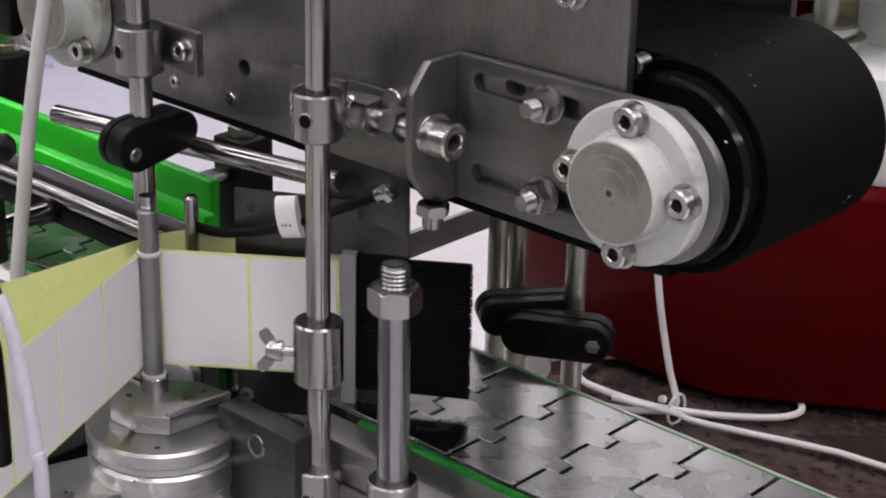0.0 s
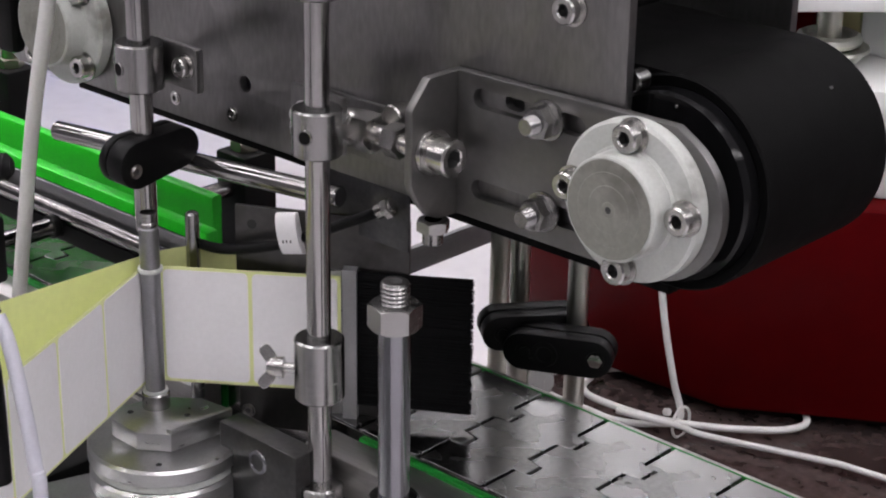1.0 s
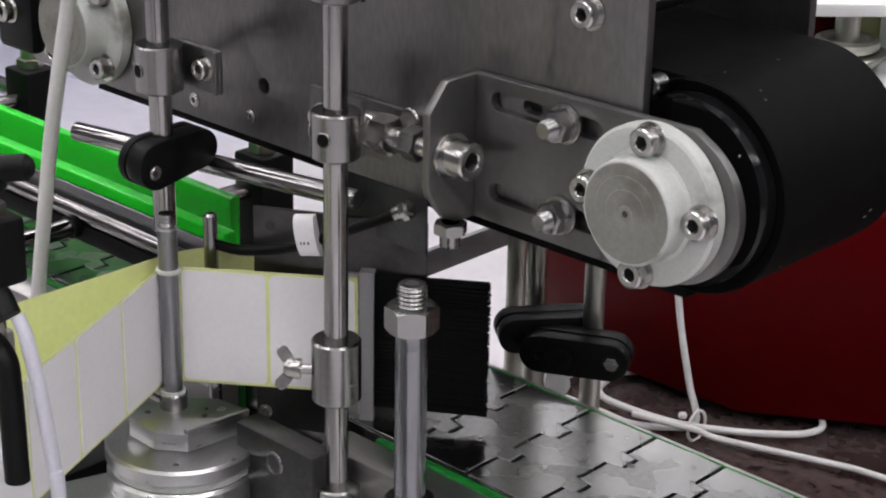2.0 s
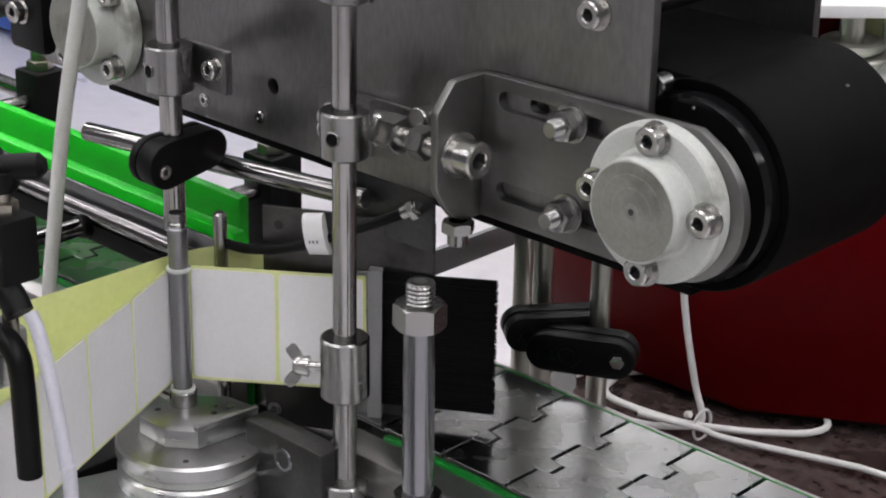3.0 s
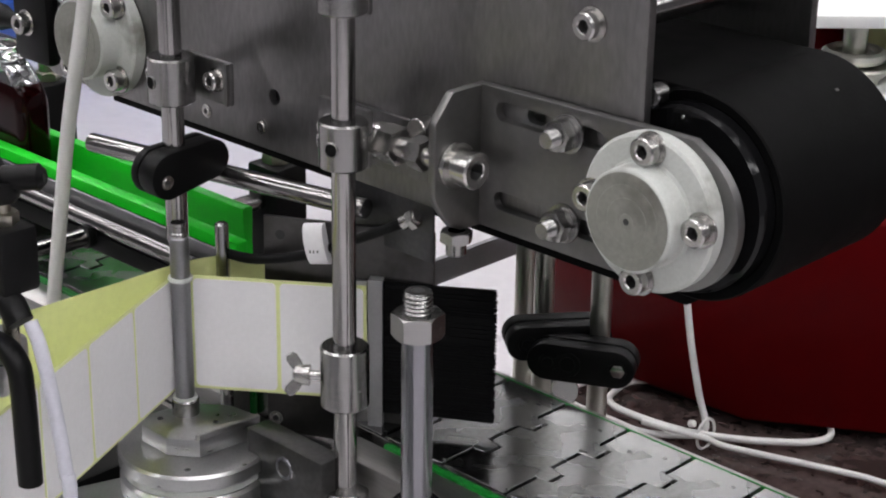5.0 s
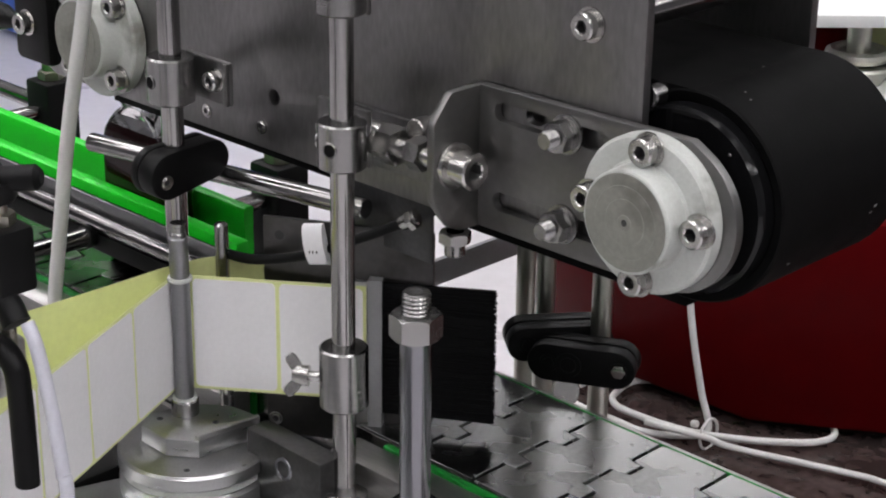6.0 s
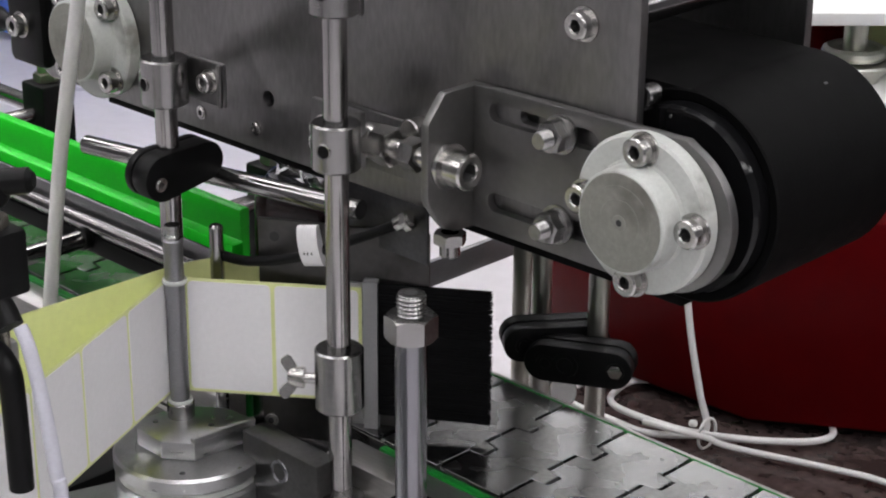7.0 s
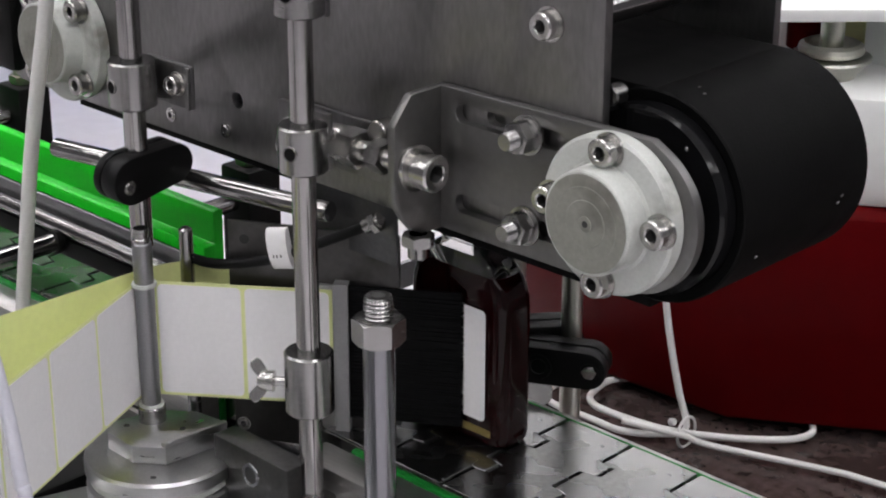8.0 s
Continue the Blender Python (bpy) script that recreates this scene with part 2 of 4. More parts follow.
# ---- the hall ----
def hall():
    # walls and ceiling are added out of view, to shape reflections
    for name, lo, hi, m, lab in (
            ("floor", (-6, -4, -0.1), (4, 6, 0), FLOOR, "pale glossy workshop floor"),
            ("ceiling", (-6, -4, 3.2), (4, 6, 3.3), CEIL, "unseen added ceiling that closes the hall"),
            ("wall_north", (-6, 6, 0), (4, 6.1, 3.2), WALL, "unseen added wall, dark grey for the metal to reflect"),
            ("wall_south", (-6, -4.1, 0), (4, -4, 3.2), WALL, "unseen added wall, dark grey for the metal to reflect"),
            ("wall_west", (-6.1, -4.1, 0), (-6, 6.1, 3.2), WALL, "unseen added wall, dark grey for the metal to reflect"),
            ("wall_east", (4, -4.1, 0), (4.1, 6.1, 3.2), WALL, "unseen added wall, dark grey for the metal to reflect")):
        bm = B()
        box(bm, lo, hi, 0)
        tagged(new(name, mesh(name, bm, m)), lab, "wall" if "wall" in name else name, kind="structure")
    # unseen lamps, added in a grid to light the machine
    for x in (-2.6, -0.6, 1.4, 2.9):
        for y in (-2.6, -1.3, 0.0, 1.3, 3.6):
            fix = thing("added_ceiling_light", "unseen added ceiling light that brightens the machine", "lamp", (x, y, 3.2), "ceiling lights")
            bm = B()
            box(bm, (x - 0.64, y - 0.17, 3.15), (x + 0.64, y + 0.17, 3.199), 0.004)
            part("housing", bm, WHITE_SLAB, fix)
            bm = B()
            box(bm, (x - 0.6, y - 0.14, 3.142), (x + 0.6, y + 0.14, 3.148), 0.002)
            part("diffuser", bm, TUBE_LIGHT, fix, "glowing diffuser")


hall()


# ---- conveyor ----
def conveyor_frame():
    c = thing("conveyor", "stainless steel conveyor frame with green wear strips", "conveyor", (0, 0.087, 0))
    x0, x1 = -2.2, 1.7
    bm = B()
    box(bm, (x0, 0.0195, 0.80), (x1, 0.0225, 0.880), 0.0006)
    part("side_rail", bm, FRAME_ST, c, "stainless side rail")
    for xa, xb in ((x0, -0.150), (-0.0610, x1)):
        bm = B()
        box(bm, (xa - 0.0150 if xa > -1 else xa, 0.0226, 0.8805), (xb, 0.0402, 0.8988), 0.0015)
        part("rail_cap", bm, FRAME_ST, c, "stainless rail cap")
        bm = B()
        box(bm, (xa, 0.0404, 0.880), (xb, 0.0444, 0.8995), 0.0010)
        part("wear_strip", bm, GREEN_DARK, c, "green plastic wear strip")
    # thin strip added to imitate the bright glint beside the chain
    bm = B()
    box(bm, (x0, 0.0447, 0.880), (x1, 0.0456, 0.8994), 0.0003)
    part("glint_strip", bm, STEEL, c, "added steel strip that stands for an edge glint")
    bm = B()
    box(bm, (x0, 0.1284, 0.880), (x1, 0.1293, 0.9000), 0.0002)
    part("wear_strip", bm, GREEN_DARK, c, "green plastic wear strip")
    bm = B()
    box(bm, (x0, 0.1314, 0.80), (x1, 0.1345, 0.898), 0.0006)
    part("side_rail", bm, FRAME_ST, c, "stainless side rail")
    bm = B()
    box(bm, (x0, 0.0350, 0.868), (x1, 0.1310, 0.872), 0.0005)
    part("chain_bed", bm, DARK_ST, c)
    for x in (-2.0, -1.0, 0.2, 1.5):
        for y in (0.024, 0.11):
            bm = B()
            box(bm, (x - 0.02, y, 0.0), (x + 0.02, y + 0.02, 0.80), 0.002)
            part("leg", bm, FRAME_ST, c)


PITCH = 0.0364
SPEED = 0.1275


def link_mesh():
    """A hinged table-top chain plate: two knuckles ahead and two notches behind."""
    g, p = 0.00105, PITCH
    lead = [(0, 0.046), (0, 0.066), (0.0068, 0.067), (0.0068, 0.0755), (-0.001, 0.077), (-0.001, 0.0955), (0.0068, 0.097),
            (0.0068, 0.1065), (0, 0.1075), (0, 0.128)]
    a = [(x - g, y - 0.087) for x, y in lead]
    b = [(x - p + g, y - 0.087) for x, y in lead]
    bm = B()
    prism(bm, a + b[::-1], -0.0032, 0, None, 0.0003, 1)
    return mesh("link", bm, CHAIN)


def chain():
    c = thing("conveyor_chain", "worn steel table-top conveyor chain with hinged links", "conveyor chain", (0, 0.087, 0.9))
    me = link_mesh()
    for k in range(80):
        ob = new("link", me)
        ob.parent = c
        ob.matrix_basis = Matrix.Translation(((k - 50) * PITCH, 0, 0))
    # dark band that shows through the gaps between links
    bm = B()
    box(bm, (-51 * PITCH, 0.052, 0.8920), (29 * PITCH, 0.122, 0.8962), 0)
    part("hinge_band", bm, GAP, c, "dark hinge band below the links")
    rnd = random.Random(5)
    for sx, sy, n, r in ((-0.1290, 0.1045, 8, 0.0044), (-0.0876, 0.0975, 6, 0.0036), (-0.1370, 0.1090, 3, 0.0018), (-0.2180, 0.0980, 4, 0.0020),
                         (-0.2050, 0.1120, 2, 0.0012), (0.1900, 0.1000, 5, 0.0026), (0.3300, 0.0900, 4, 0.0024), (-0.4100, 0.1050, 5, 0.0026)):
        bm = B()
        for k in range(n):
            a, d = rnd.uniform(0, 6.28), r * rnd.uniform(0, 1.3)
            q = r * rnd.uniform(0.35, 0.9)
            ox, oy = sx + d * math.cos(a), sy + 0.6 * d * math.sin(a)
            pts = [(ox + q * rnd.uniform(0.7, 1.25) * math.cos(j * 0.4488), oy + q * 0.8 * rnd.uniform(0.7, 1.25) * math.sin(j * 0.4488)) for j in range(14)]
            prism(bm, pts, 0.90002 + 0.00001 * k, 0.90006 + 0.00001 * k)
        part("oil_stain", bm, OIL, c, "dark oil stain on a link")
    return c


# ---- hold-down unit over the conveyor ----
RX, RZ = 0.0745, 1.0440      # roller axis


def cut_plate(outline, holes, y0, y1):
    """Plate in the xz plane with through slots: outline and holes are (x, z) loops."""
    bm = B()
    edges = []
    for loop in [outline] + holes:
        vs = [bm.verts.new((x, y0, z)) for x, z in loop]
        edges += [bm.edges.new((vs[i], vs[(i + 1) % len(vs)])) for i in range(len(vs))]
    bmesh.ops.triangle_fill(bm, use_beauty=True, use_dissolve=False, edges=edges)
    ext = bmesh.ops.extrude_face_region(bm, geom=bm.faces[:])
    bmesh.ops.translate(bm, verts=[v for v in ext["geom"] if isinstance(v, bmesh.types.BMVert)], vec=(0, y1 - y0, 0))
    bmesh.ops.recalc_face_normals(bm, faces=bm.faces[:])
    rim = [e for e in bm.edges if len(e.link_faces) == 2 and e.calc_face_angle() > 1.0 and abs(e.verts[0].co.y - y0) < 1e-6 and abs(e.verts[1].co.y - y0) < 1e-6]
    bmesh.ops.bevel(bm, geom=rim, offset=0.0005, segments=2, profile=0.5, affect="EDGES")
    return bm


def slot(x0, x1, z, r, n=10):
    pts = [(x1 + r * math.sin(math.pi * i / n), z - r * math.cos(math.pi * i / n)) for i in range(n + 1)]
    return pts + [(x0 - r * math.sin(math.pi * i / n), z + r * math.cos(math.pi * i / n)) for i in range(n + 1)]


def flange(parent, cx, cz, y, angles):
    """White nylon bearing flange with a round boss, its seat at y."""
    bm = B()
    lathe(bm, (cx, y, cz), (0, -1, 0), [(0.0, 0), (0.0296, 0), (0.0302, 0.0006), (0.0302, 0.0062), (0.0290, 0.0072), (0.0212, 0.0074),
                                       (0.0200, 0.0082), (0.0196, 0.0175), (0.0190, 0.0182), (0.0025, 0.0180), (0.0016, 0.0170), (0, 0.0166)], 72)
    f = part("bearing_flange", bm, WHITE_PL, parent, "white nylon bearing flange")
    for k, a in enumerate(angles):
        r = 0.0253
        place("socket_screw", M6, f, front(cx + r * math.cos(radians(a)), y - 0.0072, cz + r * math.sin(radians(a)), 17 * k), "zinc socket screw")
    bm = B()
    lathe(bm, (cx, y - 0.0179, cz), (0, -1, 0), [(0.0186, 0), (0.0184, 0.0006), (0.0140, 0.0004), (0.0138, 0.0006), (0.0090, 0.0005), (0.0088, 0.0007), (0.0030, 0.0006), (0.0022, 0.0001), (0, 0.0001)], 64)
    rod(bm, (cx, y - 0.0180, cz), (cx, y - 0.01865, cz), 0.0030, 24, 0.0002)
    part("boss_face", bm, BOSS, f, "grey turned boss face with centre mark")
    bm = B()
    rod(bm, (cx, y - 0.0180, cz), (cx, y - 0.0188, cz), 0.0013, 20, 0.0001)
    part("centre_mark", bm, HOLE_SHADE_INK, f)
    return f


def hold_down_unit():
    u = thing("hold_down_unit", "brushed steel top hold-down belt unit above the conveyor", "machine unit", (0, 0.1, 1.0))
    out = [(0.0618, 1.0110), (0.0618, 1.30), (-0.335, 1.30), (-0.335, 1.030), (-0.326, 1.0155), (-0.315, 1.0110)]
    holes = [slot(-0.1450, -0.1448, 1.0366, 0.0036), slot(0.008, 0.012, 1.0632, 0.0028)]
    bm = cut_plate(out, holes, 0.0540, 0.0580)
    p = part("side_plate", bm, PLATE, u, "brushed steel side plate")
    for x, z in ((-0.1535, 1.0208), (-0.1925, 1.0195), (-0.0905, 1.0207)):
        place("countersunk_screw", M4, p, front(x, 0.0541, z, 20))
    bm = cut_plate([(0.0618, 1.011), (0.0618, 1.30), (-0.335, 1.30), (-0.335, 1.011)], [], 0.1600, 0.1640)
    part("side_plate", bm, PLATE, u, "brushed steel side plate")
    place("socket_screw", M6, u, front(0.0362, 0.0538, 1.1055, 10))
    place("socket_screw", M6, u, front(0.0362, 0.0538, 1.190, 40))
    bm = B()
    rod(bm, (0.0362, 0.0582, 1.1055), (0.0362, 0.1598, 1.1055), 0.0062)
    part("spacer_rod", bm, CHROME, u, "chromed spacer rod")
    bm = B()
    rod(bm, (0.0606, 0.0590, 1.0822), (0.0606, 0.0660, 1.0822), 0.0040)
    part("spacer_rod", bm, STEEL, u)
    # belt runs between the plates
    bm = B()
    box(bm, (-0.29, 0.071, 0.9990), (RX, 0.150, 1.0062), 0.0004)
    part("belt_run", bm, RUBBER, u, "black rubber belt run")
    bm = B()
    box(bm, (-0.29, 0.071, 1.0818), (RX, 0.150, 1.0850), 0.0004)
    part("belt_run", bm, RUBBER, u, "black rubber belt run")
    bm = B()
    rod(bm, (-0.267, 0.071, RZ), (-0.267, 0.150, RZ), 0.0405, 48)
    part("tail_roller", bm, RUBBER, u)
    # bed plate that carries the lower run
    bm = B()
    box(bm, (-0.22, 0.066, 1.0068), (0.03, 0.153, 1.0105), 0.0005)
    part("belt_bed", bm, DARK_ST, u)

    # tension bracket with slots and a folded front lip
    end = [(0.0795 + 0.0305 * math.cos(radians(a)), RZ + 0.0300 * math.sin(radians(a))) for a in range(-90, 61, 6)]
    out = [(-0.0155, 1.0134)] + end + [(0.0880, 1.0738), (-0.0155, 1.0724)]
    sl = [slot(-0.0035, 0.044, 1.0632, 0.0038), slot(-0.0035, 0.044, 1.0262, 0.0038)]
    bm = cut_plate(out, sl, 0.0495, 0.0535)
    br = part("tension_bracket", bm, SHEET, u, "folded steel tension bracket")
    lip = [(0.0535, 1.0722), (0.0345, 1.0720), (0.0330, 1.0714), (0.0243, 1.0612), (0.0240, 1.0600), (0.0240, 1.0310), (0.0250, 1.0280), (0.0300, 1.0205), (0.0340, 1.0160), (0.0400, 1.0132), (0.0535, 1.0128)]
    bm = B()
    t = B()
    prism(t, [(y, z) for y, z in lip], -0.0192, -0.0152, None, 0.0007, 2)
    t.transform(Matrix(((0, 0, 1, 0), (1, 0, 0, 0), (0, 1, 0, 0), (0, 0, 0, 1))))
    join(bm, t)
    part("bracket_lip", bm, SHEET, br)
    # studs with nuts in the slots
    for x, z in ((0.0305, 1.0628), (0.0300, 1.0264)):
        bm = B()
        lathe(bm, (x, 0.0495, z), (0, -1, 0), [(0, 0), (0.0078, 0), (0.0078, 0.0013), (0.0068, 0.0014), (0.0068, 0.0026), (0, 0.0026)], 36)
        nut_bm(bm, 0.0112, 0.0056, 0.0026, front(x, 0.0495, z, 12))
        thread_bm(bm, 0.0037, 0.0080, 0.0136, 0.001, 24, front(x, 0.0495, z))
        part("stud_nut", bm, STEEL, br, "hex nut and washer on a stud")
    flange(u, RX, RZ, 0.0492, (88, 2, -92, 178))
    flange(u, -0.2670, 1.0420, 0.0538, (45, -45, 135, 225))
    # adjusting bolt through the lip, along the conveyor
    ax = V((1, 0, 0))
    y, z = 0.0345, 1.0425
    t = screw_mesh(0.0088, 0.0148, 0.0108, "cap_screw")
    place("cap_screw", t, u, Matrix.Translation((-0.0132, y, z)) @ Matrix.Rotation(radians(90), 4, "Y"), "zinc cap screw")
    bm = B()
    lathe(bm, (-0.0151, y, z), (1, 0, 0), [(0, 0), (0.0090, 0), (0.0092, 0.0003), (0.0092, 0.0015), (0.0088, 0.0019), (0, 0.0019)], 44)
    part("washer", bm, ZINC, u, "zinc washer")
    bm = B()
    rod(bm, (-0.060, y, z), (-0.016, y, z), 0.0042)
    part("bolt_shank", bm, ZINC, u)
    turn = Matrix.Rotation(radians(-90), 4, "Y")
    for x, wide, long in ((-0.0292, 0.0122, 0.0080), (-0.0440, 0.0142, 0.0098)):
        bm = B()
        nut_bm(bm, wide, long, 0, Matrix.Translation((x, y, z)) @ turn @ Matrix.Rotation(radians(20), 4, "Z"))
        part("lock_nut", bm, ZINC, u, "zinc lock nut")
    bm = B()
    lathe(bm, (-0.0535, y, z), (-1, 0, 0), [(0, 0), (0.0066, 0), (0.0076, 0.0016), (0.0079, 0.0042), (0.0077, 0.0068), (0.0068, 0.0098), (0.0052, 0.0122), (0.0030, 0.0137), (0, 0.0142)], 40)
    part("domed_nut", bm, ZINC, u, "domed zinc nut")
    # anchor block on the plate for the bolt, and the bolt below the lip
    bm = B()
    box(bm, (-0.094, 0.0515, 1.0220), (-0.030, 0.0538, 1.0470), 0.0008)
    part("anchor_plate", bm, PLATE, u)
    bm = B()
    rod(bm, (-0.045, 0.0515, 1.0470), (-0.045, 0.0430, 1.0470), 0.0054)
    part("anchor_bolt", bm, ZINC, u)
    bm = B()
    t = Matrix.Translation((-0.0165, 0.0380, 0))
    nut_bm(bm, 0.0118, 0.0050, 1.0085, t)
    rod(bm, (-0.0165, 0.0380, 1.0030), (-0.0165, 0.0380, 1.0135), 0.0042)
    part("stop_bolt", bm, STEEL, u, "hex stop bolt below the lip")
    return u


def roller():
    """The driven end roller with its rubber sleeve; turns about its own y axis."""
    r = thing("drive_roller", "black rubber covered drive roller with polished hub", "roller", (RX, 0.0, RZ))
    bm = B()
    lathe(bm, (RX, 0.0700, RZ), (0, 1, 0), [(0.0368, 0.001), (0.0404, 0.0), (0.0411, 0.0008), (0.0411, 0.0795), (0.0404, 0.0805), (0.0368, 0.0795)], 96)
    part("sleeve", bm, RUBBER, r, "black rubber sleeve")
    bm = B()
    lathe(bm, (RX, 0.0632, RZ), (0, 1, 0), [(0, 0.001), (0.0120, 0.001), (0.0125, 0.0), (0.0350, 0.0), (0.0362, 0.0012), (0.0366, 0.006), (0.0367, 0.084), (0, 0.085)], 72)
    h = part("hub", bm, HUB_BLACK, r, "polished black hub")
    for a, rr in ((35, 0.031), (140, 0.0285), (262, 0.032)):
        bm = B()
        rod(bm, (RX + rr * math.cos(radians(a)), 0.0630, RZ + rr * math.sin(radians(a))), (RX + rr * math.cos(radians(a)), 0.0640, RZ + rr * math.sin(radians(a))), 0.0008, 10)
        part("hub_mark", bm, ZINC, h)
    rnd = random.Random(4)
    for k in range(9):
        a, yy = rnd.uniform(0, 360), rnd.uniform(0.078, 0.145)
        d = V((math.cos(radians(a)), 0, math.sin(radians(a))))
        bm = B()
        box(bm, (-0.0008, -0.0005, -0.0002), (0.0008, 0.0005, 0.0002), 0.0001)
        bm.transform(Matrix.Translation(V((RX, yy, RZ)) + d * 0.0411) @ basis(d) @ Matrix.Scale(rnd.uniform(0.5, 1.3), 4))
        part("dust_speck", bm, RUBBER_DUST, r)
    return r


# ---- posts in front of the unit ----
def collar(bm, x, y, z0, z1, r=0.0101, hole=0.005):
    lathe(bm, (x, y, z0), (0, 0, 1), [(hole, 0), (r - 0.0008, 0), (r, 0.0008), (r, z1 - z0 - 0.0008), (r - 0.0008, z1 - z0), (hole, z1 - z0)], 48)


def set_screw(parent, x, y, z, ang, r=0.0101):
    """Grub-screw hole on a collar, facing the angle in plan: raised rim, black disc for its shade."""
    d = V((math.cos(radians(ang)), math.sin(radians(ang)), 0))
    bm = B()
    lathe(bm, V((x, y, z)) + d * (r - 0.0012), d, [(0.0032, 0), (0.0032, 0.0013), (0.0030, 0.0015), (0.0026, 0.0014), (0.0026, 0.0005)], 24)
    g = part("grub_screw", bm, STEEL, parent, "steel rim of a grub screw hole")
    # flat black disc paints the shade within the rim
    bm = B()
    lathe(bm, V((x, y, z)) + d * (r - 0.0012), d, [(0, 0), (0.0026, 0), (0.0026, 0.00125), (0, 0.00123)], 20)
    part("socket", bm, GRUB_SHADE, g, "black disc painted as shade in a grub screw hole")


def posts():
    x, y = -0.0588, 0.0160
    p = thing("support_post", "chromed vertical support post with steel clamp collars", "post", (x, y, 0.80))
    bm = B()
    rod(bm, (x, y, 0.80), (x, y, 1.30), 0.0050)
    part("rod", bm, CHROME, p, "chromed rod")
    for z0, z1 in ((1.0350, 1.0545), (1.0985, 1.1180), (0.8640, 0.8885)):
        bm = B()
        collar(bm, x, y, z0, z1)
        c = part("clamp_collar", bm, STEEL, p, "turned steel clamp collar")
        set_screw(c, x, y, (z0 + z1) / 2, -72)
        set_screw(c, x, y, (z0 + z1) / 2 + 0.001, -145)
    for z in (1.0448, 1.1083):
        bm = B()
        box(bm, (x - 0.0275, 0.0270, z - 0.0128), (x + 0.0030, 0.0300, z + 0.0116), 0.0012)
        rod(bm, (x - 0.0210, 0.0295, z - 0.006), (x - 0.0210, 0.0538, z - 0.006), 0.0030)
        b = part("mounting_bracket", bm, PLATE, p, "bent steel mounting bracket")
        place("socket_screw", M5, b, front(x - 0.0185, 0.0268, z + 0.0005))
    bm = B()
    collar(bm, x, y, 0.9285, 0.9560, 0.0104)
    c = part("clamp_collar", bm, STEEL, p, "tall turned steel clamp collar")
    d = V((-0.80, -0.60, 0))
    o = V((x, y, 0.9410))
    bm = B()
    rod(bm, o + d * 0.009, o + d * 0.0200, 0.0021, 16)
    lathe(bm, o + d * 0.0150, d, [(0, 0), (0.0046, 0), (0.0042, 0.005), (0.0030, 0.0068), (0, 0.007)], 20)
    side = V((0.0, 0.0, 1.0)) * 0.94 + V((-0.6, 0.8, 0)).normalized() * 0.34
    side.normalize()
    for s in (1, -1):
        w = d * 0.8 + side * s
        w.normalize()
        t = B()
        outline = [(-0.0016, 0), (0.0016, 0), (0.0026, 0.0055), (0.0026, 0.0092), (0.0015, 0.0108), (-0.0015, 0.0108), (-0.0026, 0.0092), (-0.0026, 0.0055)]
        prism(t, outline, -0.0009, 0.0009, None, 0.0003, 1)
        n = side.cross(d).normalized()
        m = Matrix.Identity(4)
        n2 = n.cross(w).normalized()
        for i in range(3):
            m[i][0], m[i][1], m[i][2] = n2[i], w[i], n[i]
        join(bm, t, Matrix.Translation(o + d * 0.0175) @ m)
    part("wing_screw", bm, ZINC, c, "zinc wing screw")

    x, y = -0.1690, 0.0158
    p = thing("support_post", "shorter chromed vertical post ending below a black clamp", "post", (x, y, 0.972))
    bm = B()
    rod(bm, (x, y, 0.9720), (x, y, 1.30), 0.0050)
    part("rod", bm, CHROME, p, "chromed rod")
    bm = B()
    collar(bm, x, y, 1.0375, 1.0585, 0.0105)
    c = part("clamp_collar", bm, STEEL, p, "turned steel clamp collar")
    set_screw(c, x, y, 1.048, -95, 0.0105)
    set_screw(c, x, y, 1.050, -150, 0.0105)
    bm = B()
    box(bm, (x - 0.005, 0.0270, 1.0380), (x + 0.0262, 0.0300, 1.0580), 0.0014)
    rod(bm, (x - 0.019, 0.0295, 1.0420), (x - 0.019, 0.0538, 1.0420), 0.0030)
    box(bm, (x - 0.023, 0.0270, 1.0380), (x - 0.004, 0.0300, 1.0480), 0.0008)
    b = part("mounting_bracket", bm, PLATE, p, "bent steel mounting bracket")
    place("socket_screw", M5, b, front(x + 0.0180, 0.0268, 1.0490))
    bm = B()
    box(bm, (x + 0.0236, 0.0255, 1.0384), (x + 0.0262, 0.0268, 1.0576), 0.0006)
    part("bracket_rib", bm, SHEET, p)
    rod_c = thing("cross_clamp", "black plastic cross clamp on the chromed post", "clamp", (x, y, 0.990))
    bm = B()
    pts = []
    for a in range(90, 271, 12):
        pts.append((0.0108 * math.cos(radians(a)), 0.0108 * math.sin(radians(a))))
    for a in range(-90, 91, 12):
        pts.append((0.0235 + 0.0092 * math.cos(radians(a)), 0.0025 + 0.0092 * math.sin(radians(a))))
    # local x runs along +y, local y up; two halves with a slit between them
    up = Matrix(((0, 0, 1, x), (1, 0, 0, 0.0080), (0, 1, 0, 1.0062), (0, 0, 0, 1)))
    for h0, h1 in ((-0.0080, -0.0034), (-0.0026, 0.0080)):
        t = B()
        prism(t, pts, h0, h1, None, 0.0008, 2)
        join(bm, t, up)
    t = B()
    prism(t, [(a * 0.9 + 0.001, b * 0.9) for a, b in pts], -0.0036, -0.0024)
    join(bm, t, up)
    part("body", bm, BLACK_PL, rod_c, "black plastic clamp body")
    place("socket_screw", M4, rod_c, Matrix.Translation((x + 0.0078, 0.0050, 1.0042)) @ Matrix.Rotation(radians(90), 4, "Z") @ FRONT, "small steel screw")
    r = thing("cross_rod", "chromed horizontal rod held in the black cross clamp", "rod", (-0.167, 0.038, 0.999))
    bm = B()
